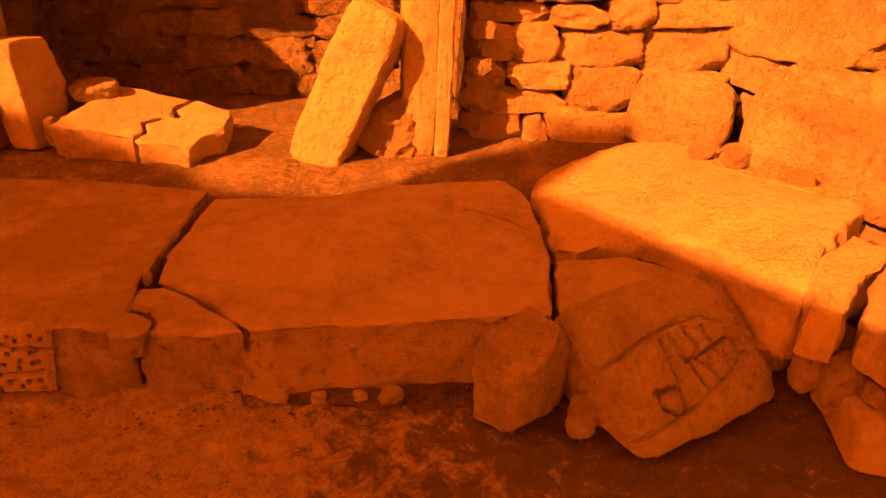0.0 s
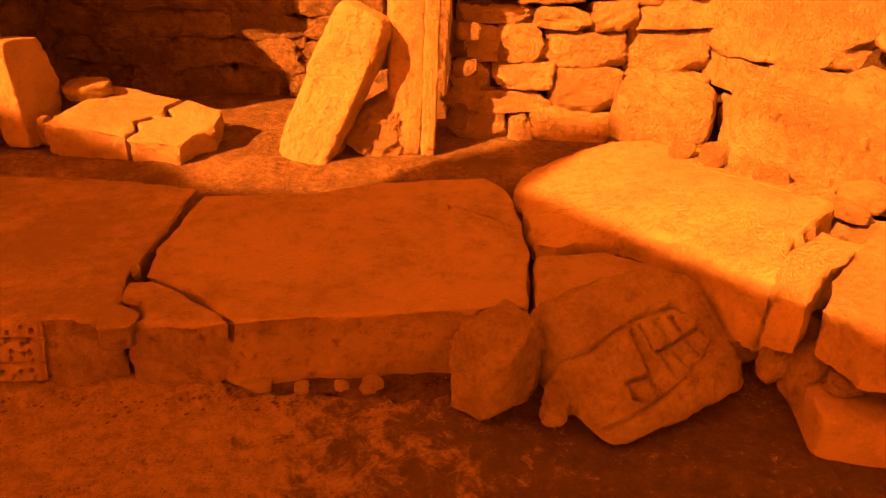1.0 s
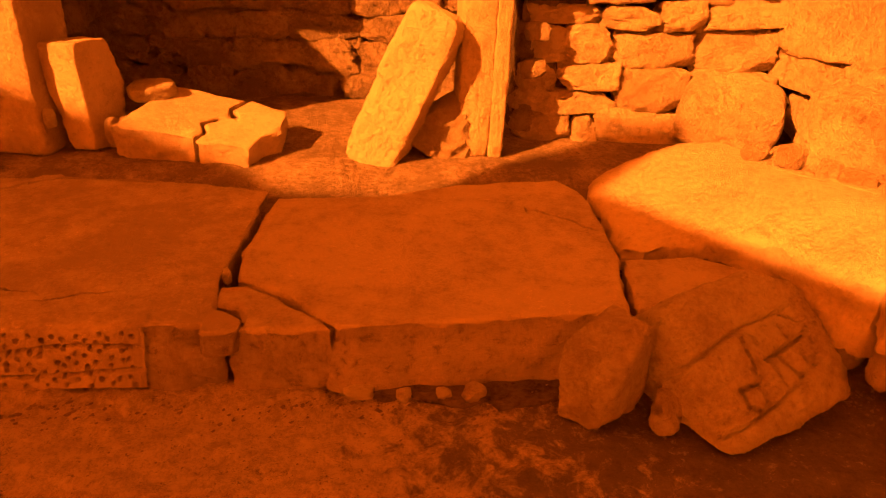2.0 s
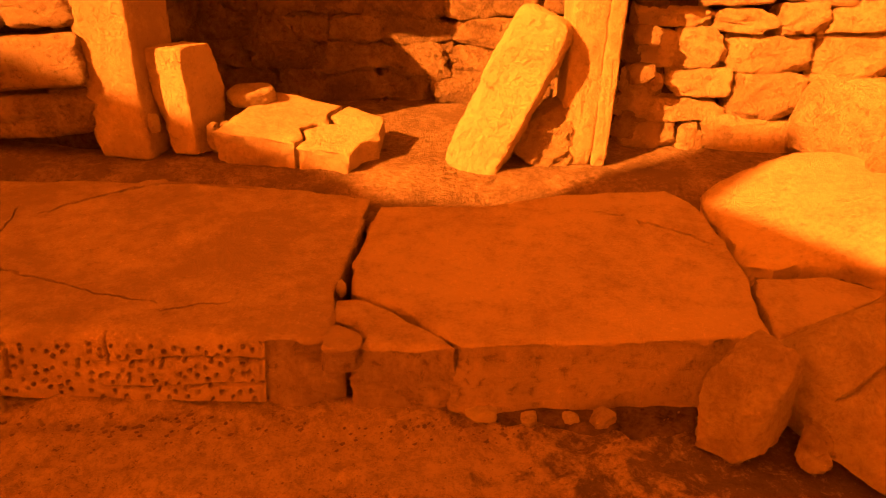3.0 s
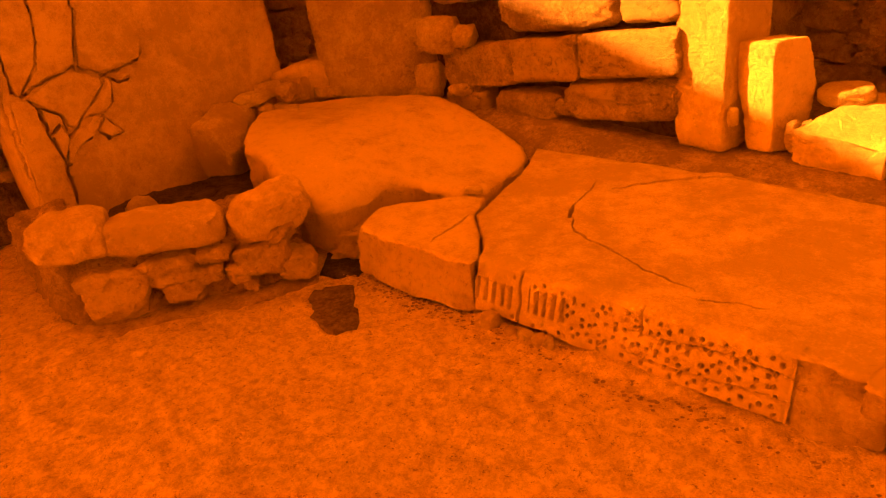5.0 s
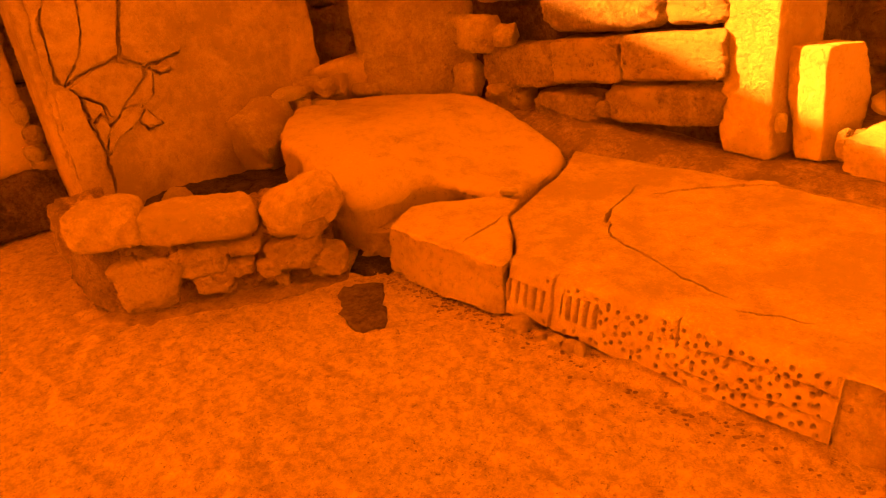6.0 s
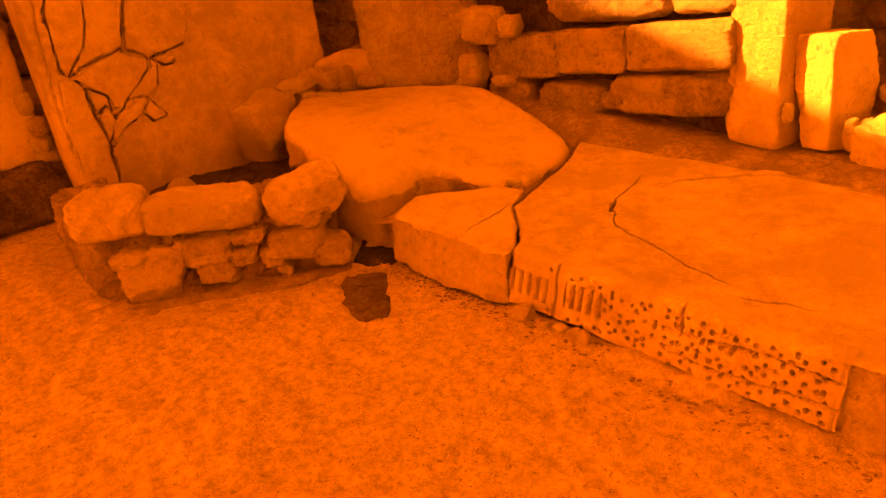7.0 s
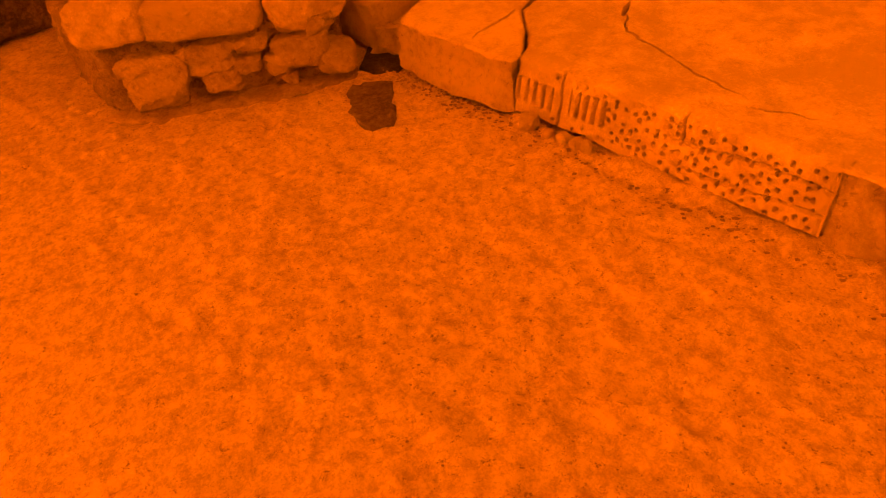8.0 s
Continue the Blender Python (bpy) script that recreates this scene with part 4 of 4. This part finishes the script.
GROOVES = [on_face((-0.08, 0.39), (0.12, 0.40), (0.26, 0.37), (0.41, 0.34), (0.59, 0.32), (0.83, 0.34), (0.91, 0.42), (0.94, 0.52), (0.93, 0.67), (0.88, 0.73), (0.68, 0.80), (0.51, 0.85), (0.38, 0.86), (0.18, 0.89), (-0.10, 0.86)),
           on_face((0.46, 0.40), (0.46, 0.53), (0.46, 0.68), (0.39, 0.87)),
           on_face((0.55, 0.38), (0.56, 0.58), (0.60, 0.67), (0.60, 0.81)),
           on_face((0.67, 0.38), (0.68, 0.54)),
           on_face((0.78, 0.41), (0.78, 0.53)),
           on_face((0.56, 0.58), (0.73, 0.57), (0.93, 0.54)),
           on_face((0.65, 0.59), (0.73, 0.78)),
           on_face((0.80, 0.59), (0.83, 0.73)),
           on_face((0.28, 0.68), (0.45, 0.70)),
           on_face((0.29, 0.70), (0.27, 0.79), (0.33, 0.85))]
for v in carved_me.vertices:
    if v.co.z > 0.08:
        rim, lines = near_line(v.co, GROOVES[0]), min(near_line(v.co, line) for line in GROOVES[1:])
        v.co.z -= max(0.020 * math.exp(-(rim / 0.007) ** 2), 0.036 * math.exp(-(lines / 0.0075) ** 2))
    for cx, cy, r, deep in ((-0.27, 0.03, 0.07, 0.05),):
        k = math.hypot(v.co.x - cx, v.co.y - cy)
        if k < r:
            v.co.x += deep * (1 - k / r)
sink(carved_me, carved_pose, 0.0)
thing("carved_stone", carved_me, carved_pose, "limestone block with an incised grid carving", "carved stone")


# ---- gravel and crumbs ----
def gravel():
    rng = random.Random(8)
    verts, faces = [], []
    for _ in range(2600):
        kind = rng.random()
        if kind < 0.4:
            x, y, r = rng.uniform(-3.0, 2.2), -0.09 - abs(rng.gauss(0, 0.07)), rng.uniform(0.003, 0.011)
        elif kind < 0.88:
            x, y, r = rng.uniform(-4.5, 2.4), rng.uniform(-1.6, -0.15), rng.uniform(0.002, 0.005)
        else:
            x, y, r = rng.uniform(-4.0, 2.0), rng.uniform(1.5, 1.75), rng.uniform(0.003, 0.009)
        z = ledge_height(x, y) if y > 1 else floor_height(x, y)
        base = len(verts)
        for v in ((1, 0, 0), (0, 1, 0), (-1, 0, 0), (0, -1, 0), (0, 0, 0.8), (0, 0, -0.6), (0.7, 0.7, 0.4), (-0.7, -0.6, 0.4)):
            verts.append((x + v[0] * r * rng.uniform(0.7, 1.4), y + v[1] * r * rng.uniform(0.7, 1.3), z + r * 0.3 + v[2] * r * rng.uniform(0.6, 1.2)))
        faces += [tuple(base + i for i in f) for f in ((0, 6, 4), (6, 1, 4), (1, 2, 4), (2, 7, 4), (7, 3, 4), (3, 0, 4), (0, 1, 6), (2, 3, 7), (1, 0, 5), (2, 1, 5), (3, 2, 5), (0, 3, 5))]
    return mesh_from("gravel", verts, faces, M_SOIL, False)


thing("gravel", gravel(), pose(0, 0, 0), "scattered limestone crumbs and gravel on the soil", "gravel", kind="stuff")
